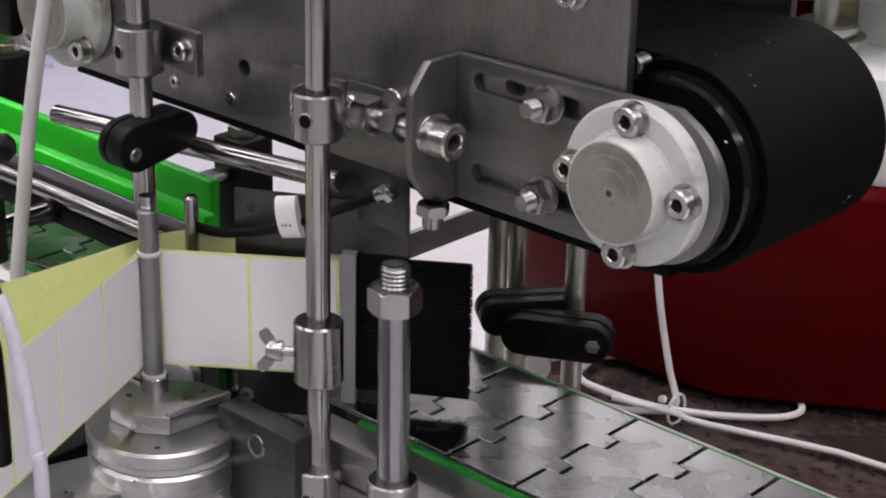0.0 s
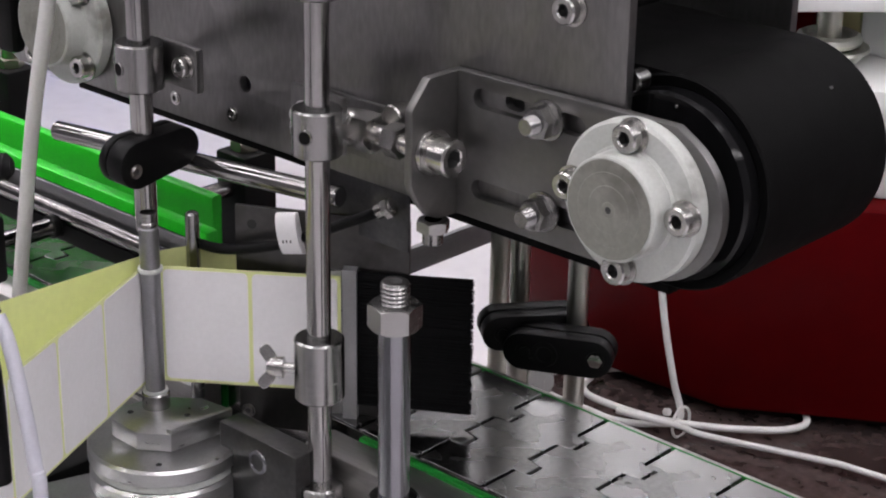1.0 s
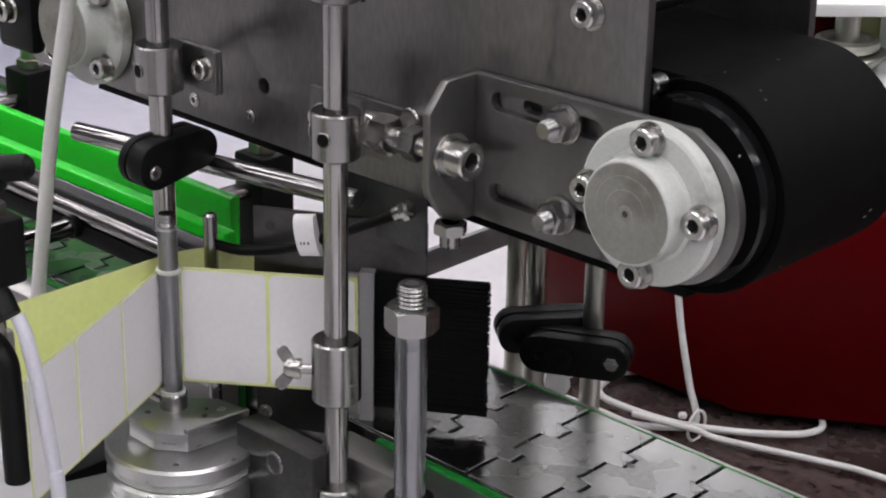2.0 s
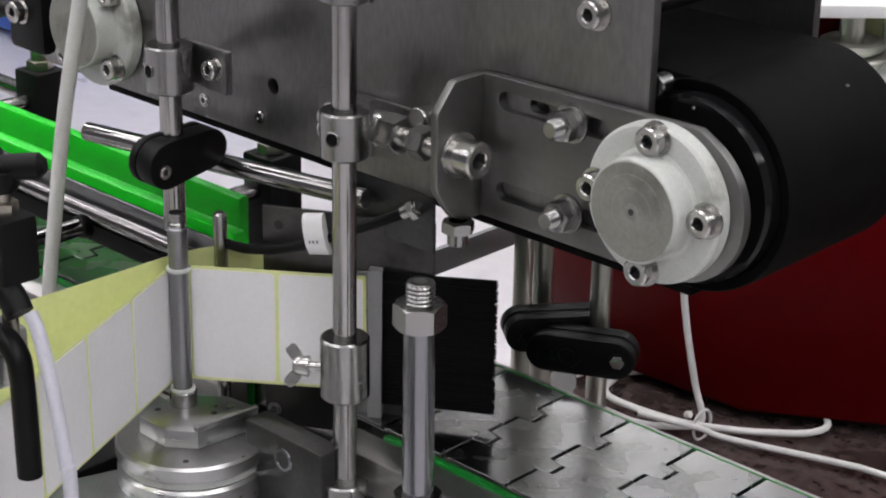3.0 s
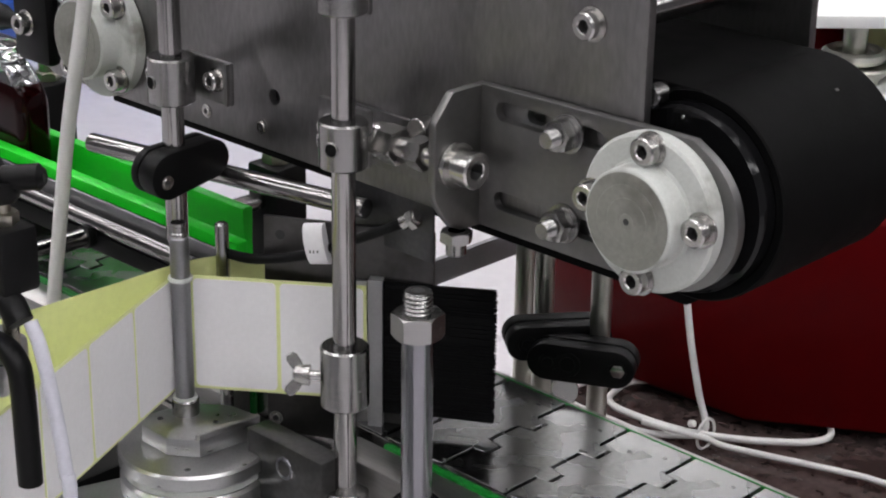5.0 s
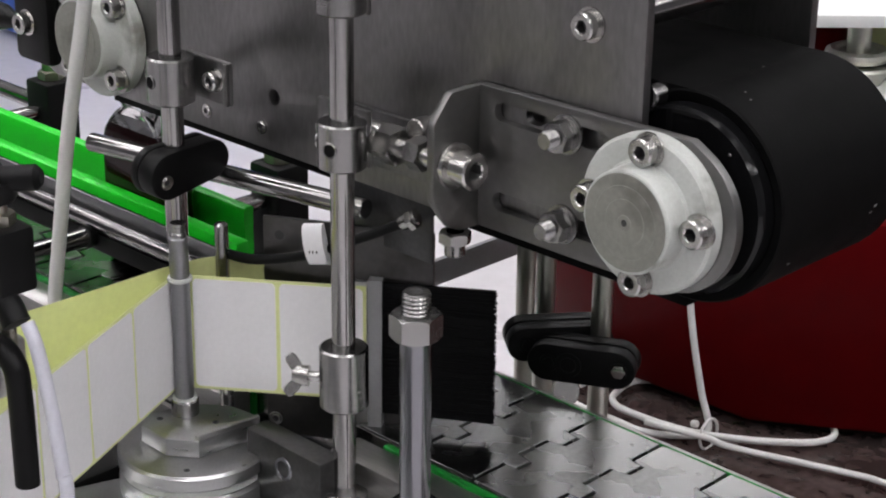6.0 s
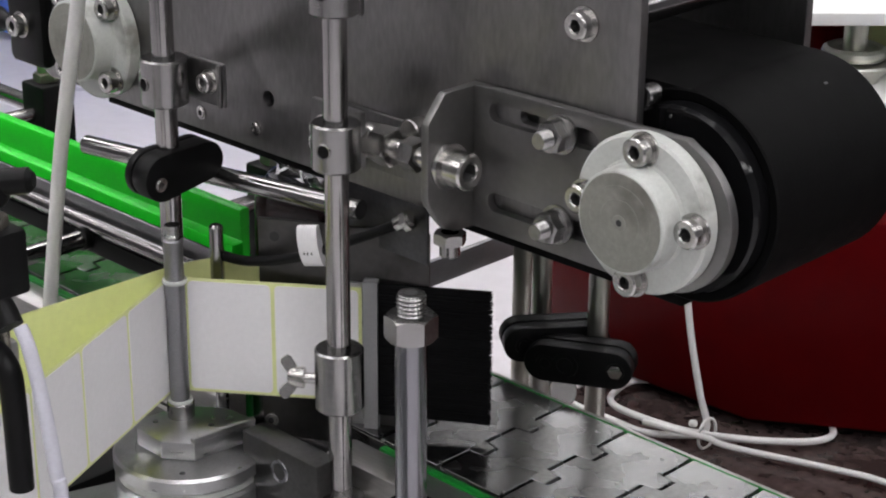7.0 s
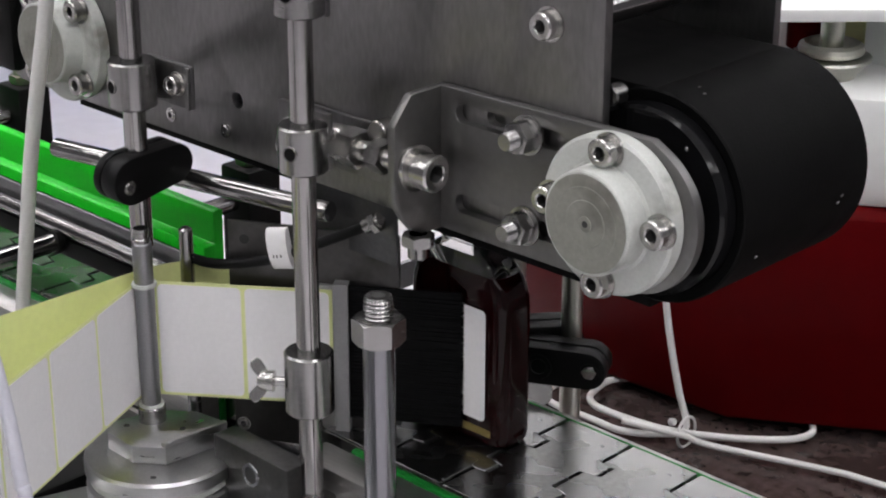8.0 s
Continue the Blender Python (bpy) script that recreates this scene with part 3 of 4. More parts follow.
    rod(bm, (-0.2510, 0.0290, 0.9957), (-0.0812, 0.0502, 1.0020), 0.0046)
    part("shaft", bm, CHROME, r)
    bm = B()
    box(bm, (-0.0960, 0.0552, 0.9850), (-0.0465, 0.0568, 1.0105), 0.0006)
    part("end_plate", bm, DARK_ST, r, "dark steel mounting plate")

    n = thing("threaded_post", "steel post with a hex nut and threaded end", "post", (0, 0, 0.78))
    bm = B()
    rod(bm, (0, 0, 0.78), (0, 0, 0.9845), 0.0063)
    part("rod", bm, DULL_ST, n, "dull steel rod")
    bm = B()
    nut_bm(bm, 0.0182, 0.0106, 0.9842, Matrix.Rotation(radians(44), 4, "Z"))
    part("hex_nut", bm, STEEL, n, "zinc hex nut")
    bm = B()
    thread_bm(bm, 0.0058, 0.9940, 1.0035)
    te = part("threaded_end", bm, STEEL, n, "threaded end")
    # no cut socket: a proud dark disc paints its shade
    bm = B()
    rod(bm, (0, 0, 1.0030), (0, 0, 1.00365), 0.0029, 6, 0.0001)
    part("hex_socket_shade", bm, HOLE_SHADE_INK, te, "dark six-sided disc painted as socket shade")
    bm = B()
    collar(bm, 0, 0, 0.892, 0.912, 0.0102, 0.0064)
    part("clamp_collar", bm, STEEL, n, "turned steel clamp collar")


# ---- label dispenser ----
GX, GY = -0.1438, -0.0030       # guide rod
WD = V((0.80, 0.60, 0))         # web runs this way towards the peel edge
WN = V((-0.60, 0.80, 0))
W0 = V((GX, GY, 0)) + WN * 0.0046
LD = V((0.0425, -0.0900, 0)).normalized()   # from the guide rod back to the reel
LN = V((LD.y, -LD.x, 0))
L0 = V((GX, GY, 0)) + LN * 0.0046
PEEL = 0.0820


def upright(bm, p, q, z0, z1, th, n=1):
    """A thin vertical sheet from p to q in plan."""
    p, q = V((p[0], p[1], 0)), V((q[0], q[1], 0))
    d = (q - p).normalized()
    nn = V((-d.y, d.x, 0)) * th * 0.5
    t = B()
    prism(t, [tuple((p - nn)[:2]), tuple((q - nn)[:2]), tuple((q + nn)[:2]), tuple((p + nn)[:2])], z0, z1)
    join(bm, t)


def ribbon(bm, pts, z0, z1, th):
    """One continuous upright strip through plan points."""
    rows = []
    for i, p in enumerate(pts):
        d = (V(pts[min(i + 1, len(pts) - 1)]) - V(pts[max(i - 1, 0)])).normalized()
        n = V((-d.y, d.x, 0)) * th * 0.5
        rows.append([bm.verts.new((p.x - n.x, p.y - n.y, z0)), bm.verts.new((p.x + n.x, p.y + n.y, z0)),
                     bm.verts.new((p.x + n.x, p.y + n.y, z1)), bm.verts.new((p.x - n.x, p.y - n.y, z1))])
    for a, b in zip(rows, rows[1:]):
        for k in range(4):
            bm.faces.new([a[k], a[(k + 1) % 4], b[(k + 1) % 4], b[k]]).smooth = k % 2 == 1
    bm.faces.new(rows[0])
    bm.faces.new(rows[-1][::-1])


def web_pose(s, z):
    """Place and heading along the web: s = 0 at the guide rod, positive towards the bottles."""
    tip = V((-0.0345, 0.0814, 0))
    run = W0 + WD * PEEL
    if s < 0:
        p, d = L0 - LD * s, -LD
    elif s < PEEL:
        p, d = W0 + WD * s, WD
    else:
        e = (tip - run)
        if s - PEEL < e.length:
            d = e.normalized()
            p = run + d * (s - PEEL)
        else:
            d = V((1, 0, 0))
            p = tip + d * (s - PEEL - e.length)
    return pose(p.x, p.y, z, 0, 0, math.degrees(math.atan2(d.y, d.x)))


LZ0, LZ1 = 0.9126, 0.9648
STRIP = 0.0123
MOVING = []


def label_mesh(name, w, round_ends):
    """A flat label standing on edge, with rounded corners at the ends asked for."""
    h, r = LZ1 - LZ0, 0.0022
    pts = []
    for cx, cy, a0, on in ((w / 2, h / 2, 0, round_ends[1]), (-w / 2, h / 2, 90, round_ends[0]), (-w / 2, -h / 2, 180, round_ends[0]), (w / 2, -h / 2, 270, round_ends[1])):
        q = r if on else 0.00001
        sx, sy = (1 if cx > 0 else -1), (1 if cy > 0 else -1)
        for i in range(7):
            a = radians(a0 + 15 * i)
            pts.append((cx - sx * q + q * math.cos(a), cy - sy * q + q * math.sin(a)))
    bm = B()
    prism(bm, pts, 0.00012, 0.00042, FRONT)
    return mesh(name, bm, LABEL)


def label_web():
    w = thing("label_web", "yellow backing liner carrying white rectangular labels", "label web", (GX, GY, 0.909))
    a0, a1 = math.atan2(LN.y, LN.x), math.atan2(WN.y, WN.x)
    arc = []
    for k in range(9):
        a = a0 + (((a1 - a0 + math.pi) % (2 * math.pi)) - math.pi) * k / 8
        arc.append(V((GX, GY, 0)) + V((math.cos(a), math.sin(a), 0)) * 0.0046)
    bm = B()
    ribbon(bm, [L0 + LD * 0.30] + arc + [W0 + WD * PEEL], 0.9112, 0.9662, 0.0002)
    part("liner", bm, LINER, w, "yellow siliconed liner")
    bm = B()
    ribbon(bm, smooth_path([V((-0.118, 0.052, 0)), V((-0.146, 0.026, 0)), V((-0.1535, 0.004, 0)), V((-0.1545, -0.03, 0)), V((-0.1560, -0.09, 0)), V((-0.162, -0.26, 0))], 6), 0.9110, 0.9684, 0.0002)
    part("return_liner", bm, LINER, w, "empty yellow liner running back")
    pitch, first = 0.0390, 0.0424
    zc = (LZ0 + LZ1) / 2
    whole = label_mesh("label", 0.0372, (True, True))
    off = Matrix.Translation(-offset(w))
    for k in range(-7, 2):
        ob = new("label", whole)
        ob.parent = w
        ob.matrix_basis = off @ web_pose(first + pitch * (k - 0.5), zc)
    # the label that the bottle takes, in three rigid strips that follow the brush
    p = thing("peeled_label", "white label peeled from its liner behind the brush", "label", (0, 0, 0))
    lead = PEEL + 0.0405
    for j in range(3):
        ob = new("label_strip", label_mesh("label_strip", STRIP, (j == 2, j == 0)))
        ob.parent = p
        s = lead - STRIP * (j + 0.5)
        ob.matrix_basis = web_pose(s, zc)
        MOVING.append((ob, s))
    return w


def dispenser():
    g = thing("guide_roller", "grey anodised guide roller with white end rings", "roller", (GX, GY, 0.899))
    bm = B()
    rod(bm, (GX, GY, 0.9080), (GX, GY, 0.9860), 0.0043)
    part("sleeve", bm, ROLLER_GREY, g, "grey anodised sleeve")
    bm = B()
    rod(bm, (GX, GY, 0.8940), (GX, GY, 0.9920), 0.0030)
    lathe(bm, (GX, GY, 0.8995), (0, 0, 1), [(0, 0), (0.0058, 0), (0.0062, 0.0005), (0.0062, 0.0080), (0.0056, 0.0086), (0, 0.0086)], 32)
    lathe(bm, (GX, GY, 0.9860), (0, 0, 1), [(0, 0), (0.0036, 0), (0.0036, 0.0015), (0.0028, 0.0025), (0.0028, 0.0045), (0.0034, 0.005), (0.0034, 0.0065), (0, 0.007)], 24)
    part("spindle", bm, STEEL, g)
    for z in (0.9655, 0.9075):
        bm = B()
        lathe(bm, (GX, GY, z), (0, 0, 1), [(0.0040, 0), (0.0053, 0), (0.0056, 0.0008), (0.0053, 0.0018), (0.0040, 0.0018)], 28)
        part("end_ring", bm, WHITE_PL, g, "white nylon ring")
    x, y = -0.1433, 0.0205
    p = thing("guide_pin", "thin steel guide pin behind the label web", "pin", (x, y, 0.89))
    bm = B()
    rod(bm, (x, y, 0.89), (x, y, 0.9865), 0.0031, 24, 0.001)
    part("shaft", bm, STEEL, p)

    cx, cy = -0.1318, -0.0082
    h = thing("dancer_hub", "machined aluminium hub with a flat clamping lug", "hub", (cx, cy, 0.80))
    bm = B()
    lathe(bm, (cx, cy, 0.80), (0, 0, 1), [(0, 0), (0.0322, 0), (0.0322, 0.067), (0.0335, 0.0685), (0.0335, 0.0790), (0.0322, 0.0805), (0.0300, 0.0810)], 96)
    part("drum", bm, ALU, h, "aluminium drum")
    bm = B()
    lathe(bm, (cx, cy, 0.8810), (0, 0, 1), [(0.02, 0), (0.0320, 0), (0.0324, 0.0004), (0.0324, 0.0032), (0.0320, 0.0036), (0.02, 0.0032)], 96)
    part("spacer_ring", bm, WHITE_PL, h, "pale nylon spacer ring")
    bm = B()
    lathe(bm, (cx, cy, 0.8846), (0, 0, 1), [(0, 0), (0.0330, 0), (0.0340, 0.001), (0.0340, 0.0064), (0.0330, 0.0078), (0.0240, 0.0079), (0.0238, 0.0076), (0, 0.0076)], 96)
    part("top_disc", bm, ALU, h, "turned aluminium disc")
    # lug with a sloped front and a raised fin along its far side
    lug = [(-0.0225, -0.0080), (-0.0160, -0.0165), (0.0020, -0.0170), (0.0140, -0.0080), (0.0170, 0.0240), (0.0130, 0.0265), (-0.0040, 0.0240), (-0.0190, 0.0120)]
    bm = B()
    prism(bm, [(cx + a, cy + b) for a, b in lug], 0.8922, 0.9008, None, 0.0007, 2)
    part("lug", bm, ALU, h, "flat aluminium clamping lug")
    bm = B()
    prism(bm, [(cx + a, cy + b) for a, b in ((0.0118, -0.0085), (0.0142, -0.0080), (0.0172, 0.0240), (0.0148, 0.0246))], 0.9006, 0.9032, None, 0.0004, 1)
    part("lug_fin", bm, ALU, h, "raised edge of the lug")
    # screw holes are only dark discs, their shade put into colour
    for a, r, z in ((-45, 0.0268, 0.8923), (160, 0.016, 0.9008), (205, 0.0165, 0.9008), (60, 0.010, 0.9008)):
        bm = B()
        rod(bm, (cx + r * math.cos(radians(a)), cy + r * math.sin(radians(a)), z - 0.001), (cx + r * math.cos(radians(a)), cy + r * math.sin(radians(a)), z + 0.0003), 0.0014, 16, 0.0001)
        part("screw_hole_shade", bm, HOLE_SHADE_INK, h)
    # flat bar that carries the hub
    bm = B()
    t = B()
    box(t, (-0.200, -0.019, -0.006), (-0.0250, 0.019, 0.0), 0.0008)
    join(bm, t, Matrix.Translation((cx, cy, 0.8720)) @ Matrix.Rotation(radians(72), 4, "Z"))
    part("carrier_bar", bm, ALU, h, "flat aluminium carrier bar")
    k = thing("drive_housing", "black machine housing below the label web", "housing", (-0.24, 0.0, 0.8))
    bm = B()
    box(bm, (-0.300, -0.060, 0.8002), (-0.190, 0.012, 0.858), 0.003)
    kb = part("body", bm, BLACK_PL, k, "black lacquered body")
    for x in (-0.205, -0.285):
        place("socket_screw", M5, kb, Matrix.Translation((x, -0.050, 0.8578)), "zinc socket screw")

    s = thing("peel_plate", "polished steel peel plate with a hole", "plate", (-0.10, 0.04, 0.885))
    d = V((0.87, 0.49, 0)).normalized()
    p0 = V((-0.1240, 0.0290, 0))
    bm = B()
    prof = [(0, 0.8880), (0.0700, 0.8880), (0.0700, 0.9035), (0.0775, 0.9035), (0.0775, 0.9930), (0, 0.9930)]
    t = B()
    prism(t, prof, -0.001, 0.001)
    join(bm, t, Matrix.Translation(p0) @ Matrix.Rotation(math.atan2(d.y, d.x), 4, "Z") @ FRONT)
    pl = part("sheet", bm, DARK_SHEET, s, "polished dark steel sheet")
    n = V((-d.y, d.x, 0))
    for a, z, r in ((0.0075, 0.9850, 0.0022),):
        c = p0 + d * a - n * 0.00105
        # sheet is not pierced; this dark disc paints the hole's shade
        bm = B()
        rod(bm, (c.x, c.y, z), (c.x - n.x * 0.0002, c.y - n.y * 0.0002, z), r, 20, 0.00005)
        part("hole", bm, HOLE_SHADE_INK, pl, "dark disc painted as hole shade")
    for a, z in ((0.0042, 0.8955), (0.0400, 0.9075)):
        c = p0 + d * a - n * 0.0011
        place("socket_screw", M4, pl, Matrix.Translation((c.x, c.y, z)) @ Matrix.Rotation(math.atan2(d.y, d.x), 4, "Z") @ FRONT)
    bm = B()
    q = W0 + WD * (PEEL - 0.006)
    upright(bm, q + WN * 0.002, q + WN * 0.002 + WD * 0.0062, 0.8990, 0.9680, 0.003)
    part("peel_edge", bm, ALU, s, "grey aluminium peel edge")

    b = thing("label_brush", "black bristle wiping brush beside the peel edge", "brush", (-0.052, 0.07, 0.905))
    p, q = W0 + WD * PEEL - WN * 0.001, V((-0.0322, 0.0814, 0))
    dd = (q - p).normalized()
    p = p - dd * 0.001
    length = (q - p).length
    bm = B()
    upright(bm, p + dd * 0.0022, p + dd * 0.0085, 0.8945, 0.9705, 0.0052)
    part("clamp_bar", bm, mat("grey_clamp_bar", (0.36, 0.36, 0.365), 0.45, 0.6, 60, 0.06), b, "grey aluminium clamp bar")
    rnd = random.Random(11)
    bm = B()
    nn = V((-dd.y, dd.x, 0))
    upright(bm, p + dd * 0.004, p + dd * (length - 0.0016), 0.9064, 0.9692, 0.0016)
    for k in range(420):
        z = 0.9062 + 0.0632 * k / 419
        e = length - rnd.uniform(0, 0.0013)
        y0 = p + dd * 0.004 + nn * rnd.uniform(-0.0012, 0.001)
        y1 = p + dd * e + nn * rnd.uniform(-0.0012, 0.001)
        t = B()
        a = V((y0.x, y0.y, z))
        c = V((y1.x, y1.y, z + rnd.uniform(-0.0005, 0.0005)))
        tube(t, [a, (a + c) / 2, c], 0.00022, 4, 1)
        join(bm, t)
    part("bristles", bm, BRISTLE, b, "black bristles")

    # beam and deck under the dispenser
    bm = B()
    box(bm, (-0.1090, 0.0030, 0.8600), (-0.0600, 0.0160, 0.9040), 0.0015)
    be = thing("mounting_beam", "dark steel mounting beam with a bolt hole", "beam", (-0.07, 0.009, 0.85))
    part("bar", bm, mat("beam_steel", (0.10, 0.099, 0.098), 0.34, 1, 40, 0.16, 0.1, rvar=0.12), be)
    for x in (-0.0838,):
        bm = B()
        lathe(bm, (x, 0.0031, 0.8930), (0, -1, 0), [(0.0036, 0), (0.0039, 0.0006), (0.0052, 0.0006), (0.0056, 0.0)], 32)
        h = part("bolt_hole", bm, DULL_ST, be, "steel lined bolt hole")
        # solid dark disc in the ring, coloured as the shade of a bore
        bm = B()
        rod(bm, (x, 0.0040, 0.8930), (x, 0.0027, 0.8930), 0.0038, 24, 0.0001)
        part("bore", bm, HOLE_SHADE_INK, h, "dark disc painted as bore shade")
    bm = B()
    box(bm, (-0.55, -0.45, 0.792), (0.1, 0.012, 0.80), 0.002)
    de = thing("dispenser_deck", "pale aluminium deck plate of the label dispenser", "deck", (-0.25, -0.2, 0.79))
    part("plate", bm, ALU, de)
    bm = B()
    box(bm, (-0.35, -0.3, 0.0), (-0.25, -0.2, 0.792), 0.004)
    part("column", bm, FRAME_ST, de)


# ---- guide rails upstream ----
def guides():
    x0 = -1.6
    g = thing("guide_rail", "bright green plastic far guide rail with open channel", "guide rail", (-0.9, 0.118, 0.92), "green guide rails")
    for name, prof in (("face_strip", [(0.1130, 0.9125), (0.1130, 0.9329), (0.1186, 0.9329), (0.1186, 0.9125)]),
                       ("top_strip", [(0.1127, 0.9330), (0.1127, 0.9412), (0.1132, 0.9422), (0.1146, 0.9430), (0.1176, 0.9430), (0.1188, 0.9424), (0.1188, 0.9330)])):
        bm = B()
        prism(bm, prof, x0, -0.2400, Matrix(((0, 0, 1, 0), (1, 0, 0, 0), (0, 1, 0, 0), (0, 0, 0, 1))))
        part(name, bm, GREEN, g)
    g = thing("guide_rail", "bright green plastic near guide rail on a chromed rod", "guide rail", (-0.9, 0.075, 0.92), "green guide rails")
    bm = B()
    box(bm, (x0, 0.0735, 0.9290), (-0.1985, 0.0815, 0.9458), 0.0012)
    part("channel", bm, GREEN, g)
    bm = B()
    box(bm, (x0, 0.0650, 0.9302), (-0.1990, 0.0668, 0.9438), 0.0006)
    part("backing_bar", bm, ROLLER_GREY, g, "flat steel backing bar")
    bm = B()
    box(bm, (x0, 0.0690, 0.9240), (-0.2000, 0.0735, 0.9400), 0.0006)
    part("carrier", bm, BLACK_PL, g, "black plastic carrier")
    bm = B()
    rod(bm, (x0, 0.0580, 0.9350), (-0.1990, 0.0580, 0.9350), 0.0044)
    part("rail_rod", bm, CHROME, g, "chromed rail rod")
    bm = B()
    box(bm, (x0, 0.0560, 0.9200), (-0.2000, 0.0690, 0.9300), 0.0010)
    part("carrier", bm, BLACK_PL, g, "black plastic carrier")
    # near bracket rod
    bm = B()
    rod(bm, (-0.295, -0.0500, 0.9280), (-0.295, 0.0550, 0.9280), 0.0050)
    part("stay_rod", bm, CHROME, g, "chromed stay rod")
    bm = B()
    rod(bm, (-0.295, 0.0510, 0.9280), (-0.295, 0.0558, 0.9280), 0.0062)
    part("stay_ring", bm, BLACK_PL, g)
    for x, top in ((-0.308, True), (-0.534, False)):
        s = thing("rail_stand", "black plastic rail stand with a brass topped bolt", "stand", (x, 0.195, 0.80), "rail stands")
        bm = B()
        box(bm, (x - 0.0125, 0.183, 0.800), (x + 0.0125, 0.207, 0.932), 0.002)
        part("block", bm, BLACK_PL, s, "black plastic block")
        bm = B()
        rod(bm, (x, 0.195, 0.932), (x, 0.195, 0.955), 0.0058)
        nut_bm(bm, 0.015, 0.006, 0.932, Matrix.Translation((x, 0.195, 0)))
        part("bolt", bm, BRASS, s, "brass coloured bolt")
        bm = B()
        rod(bm, (x, 0.126, 0.9120), (x, 0.182, 0.9120), 0.0050)
        part("stay_rod", bm, CHROME, s, "chromed stay rod")
        if not top:
            bm = B()
            rod(bm, (x - 0.35, 0.195, 0.912), (x - 0.013, 0.195, 0.912), 0.0055)
            part("cross_rod", bm, CHROME, s)
    k = thing("bearing_block", "black plastic bearing block with a clamping lever", "bearing block", (-0.318, 0.06, 1.018))
    bm = B()
    box(bm, (-0.3360, 0.0440, 1.0170), (-0.3055, 0.0535, 1.10), 0.004)
    part("block", bm, BLACK_PL, k, "black plastic block")
    place("socket_screw", M6, k, front(-0.3215, 0.0436, 1.0385))
    bm = B()
    lathe(bm, (-0.345, 0.058, 1.030), (-1, 0, 0), [(0, 0), (0.005, 0), (0.004, 0.012), (0.007, 0.022), (0.0075, 0.034), (0, 0.036)], 20)
    part("lever", bm, BLACK_PL, k, "black clamping lever")


# ---- rear posts and clamps ----
def rear():
    y = 0.172
    for x, yy in ((-0.0478, y), (-0.0855, y + 0.002), (-0.1068, y + 0.012)):
        p = thing("rear_post", "chromed vertical rod behind the conveyor", "post", (x, yy, 0.78), "rear posts")
        bm = B()
        rod(bm, (x, yy, 0.0), (x, yy, 1.25), 0.0050)
        part("rod", bm, POST, p)

    def capsule(x0, x1, r):
        return [(x1 + r * math.sin(math.pi * i / 12), -r * math.cos(math.pi * i / 12)) for i in range(13)] + \
               [(x0 - r * math.sin(math.pi * i / 12), r * math.cos(math.pi * i / 12)) for i in range(13)]

    for px, py, z, yaw, n, r, back in ((-0.0605, 0.1505, 0.9075, 28, 0.0330, 0.0094, False), (-0.0770, 0.1490, 0.9115, 52, 0.0340, 0.0088, True)):
        c = thing("cross_clamp", "black plastic cross clamp on the rear posts", "clamp", (px, py, z), "rear clamps")
        m = Matrix.Translation((px, py, z)) @ Matrix.Rotation(radians(yaw), 4, "Z")
        for y0, y1 in ((-0.0085, -0.0008), (0.0008, 0.0085)):
            bm = B()
            t = B()
            prism(t, capsule(0, n, r), y0, y1, None, 0.0007, 2)
            join(bm, t, m @ FRONT)
            part("half_shell", bm, BLACK_PL, c, "black plastic clamp half")
        bm = B()
        t = B()
        prism(t, capsule(0.002, n - 0.002, r * 0.9), -0.0012, 0.0012)
        join(bm, t, m @ FRONT)
        part("web", bm, BLACK_PL, c)
        for k, (xx, q) in enumerate(((0.001, 1.0), (0.0135 if back else 0.0105, 1.45), (n + 0.0015, 1.0))):
            bm = B()
            lathe(bm, (xx, -0.0084, 0), (0, -1, 0), [(0, 0), (0.0024 * q, 0), (0.0028 * q, 0.0006), (0.0042 * q, 0.0006), (0.0044 * q, 0.0)], 28)
            bm.transform(m)
            sc = part("screw_recess", bm, BLACK_PL, c)
            if k == 2 and not back:
                bm = B()
                nut_bm(bm, 0.0062, 0.0012, 0.0, Matrix.Translation((xx, -0.0084, 0)) @ FRONT)
                bm.transform(m)
                part("nut", bm, ZINC, sc, "zinc nut in the clamp")
    # flat steel arm that runs across behind the chain
    c = thing("flat_bar", "matt flat steel bar behind the label brush", "bar", (-0.126, 0.19, 0.94))
    bm = B()
    box(bm, (-0.1285, 0.1350, 0.9265), (-0.1255, 0.2600, 0.9400), 0.0008)
    part("bar", bm, ROLLER_GREY, c)
    c = thing("steel_fitting", "small bright steel fitting behind the chain", "fitting", (-0.09, 0.21, 0.86))
    bm = B()
    rod(bm, (-0.098, 0.194, 0.8600), (-0.086, 0.190, 0.8660), 0.0062)
    rod(bm, (-0.086, 0.190, 0.8660), (-0.081, 0.188, 0.8685), 0.0078)
    part("body", bm, ZINC, c)


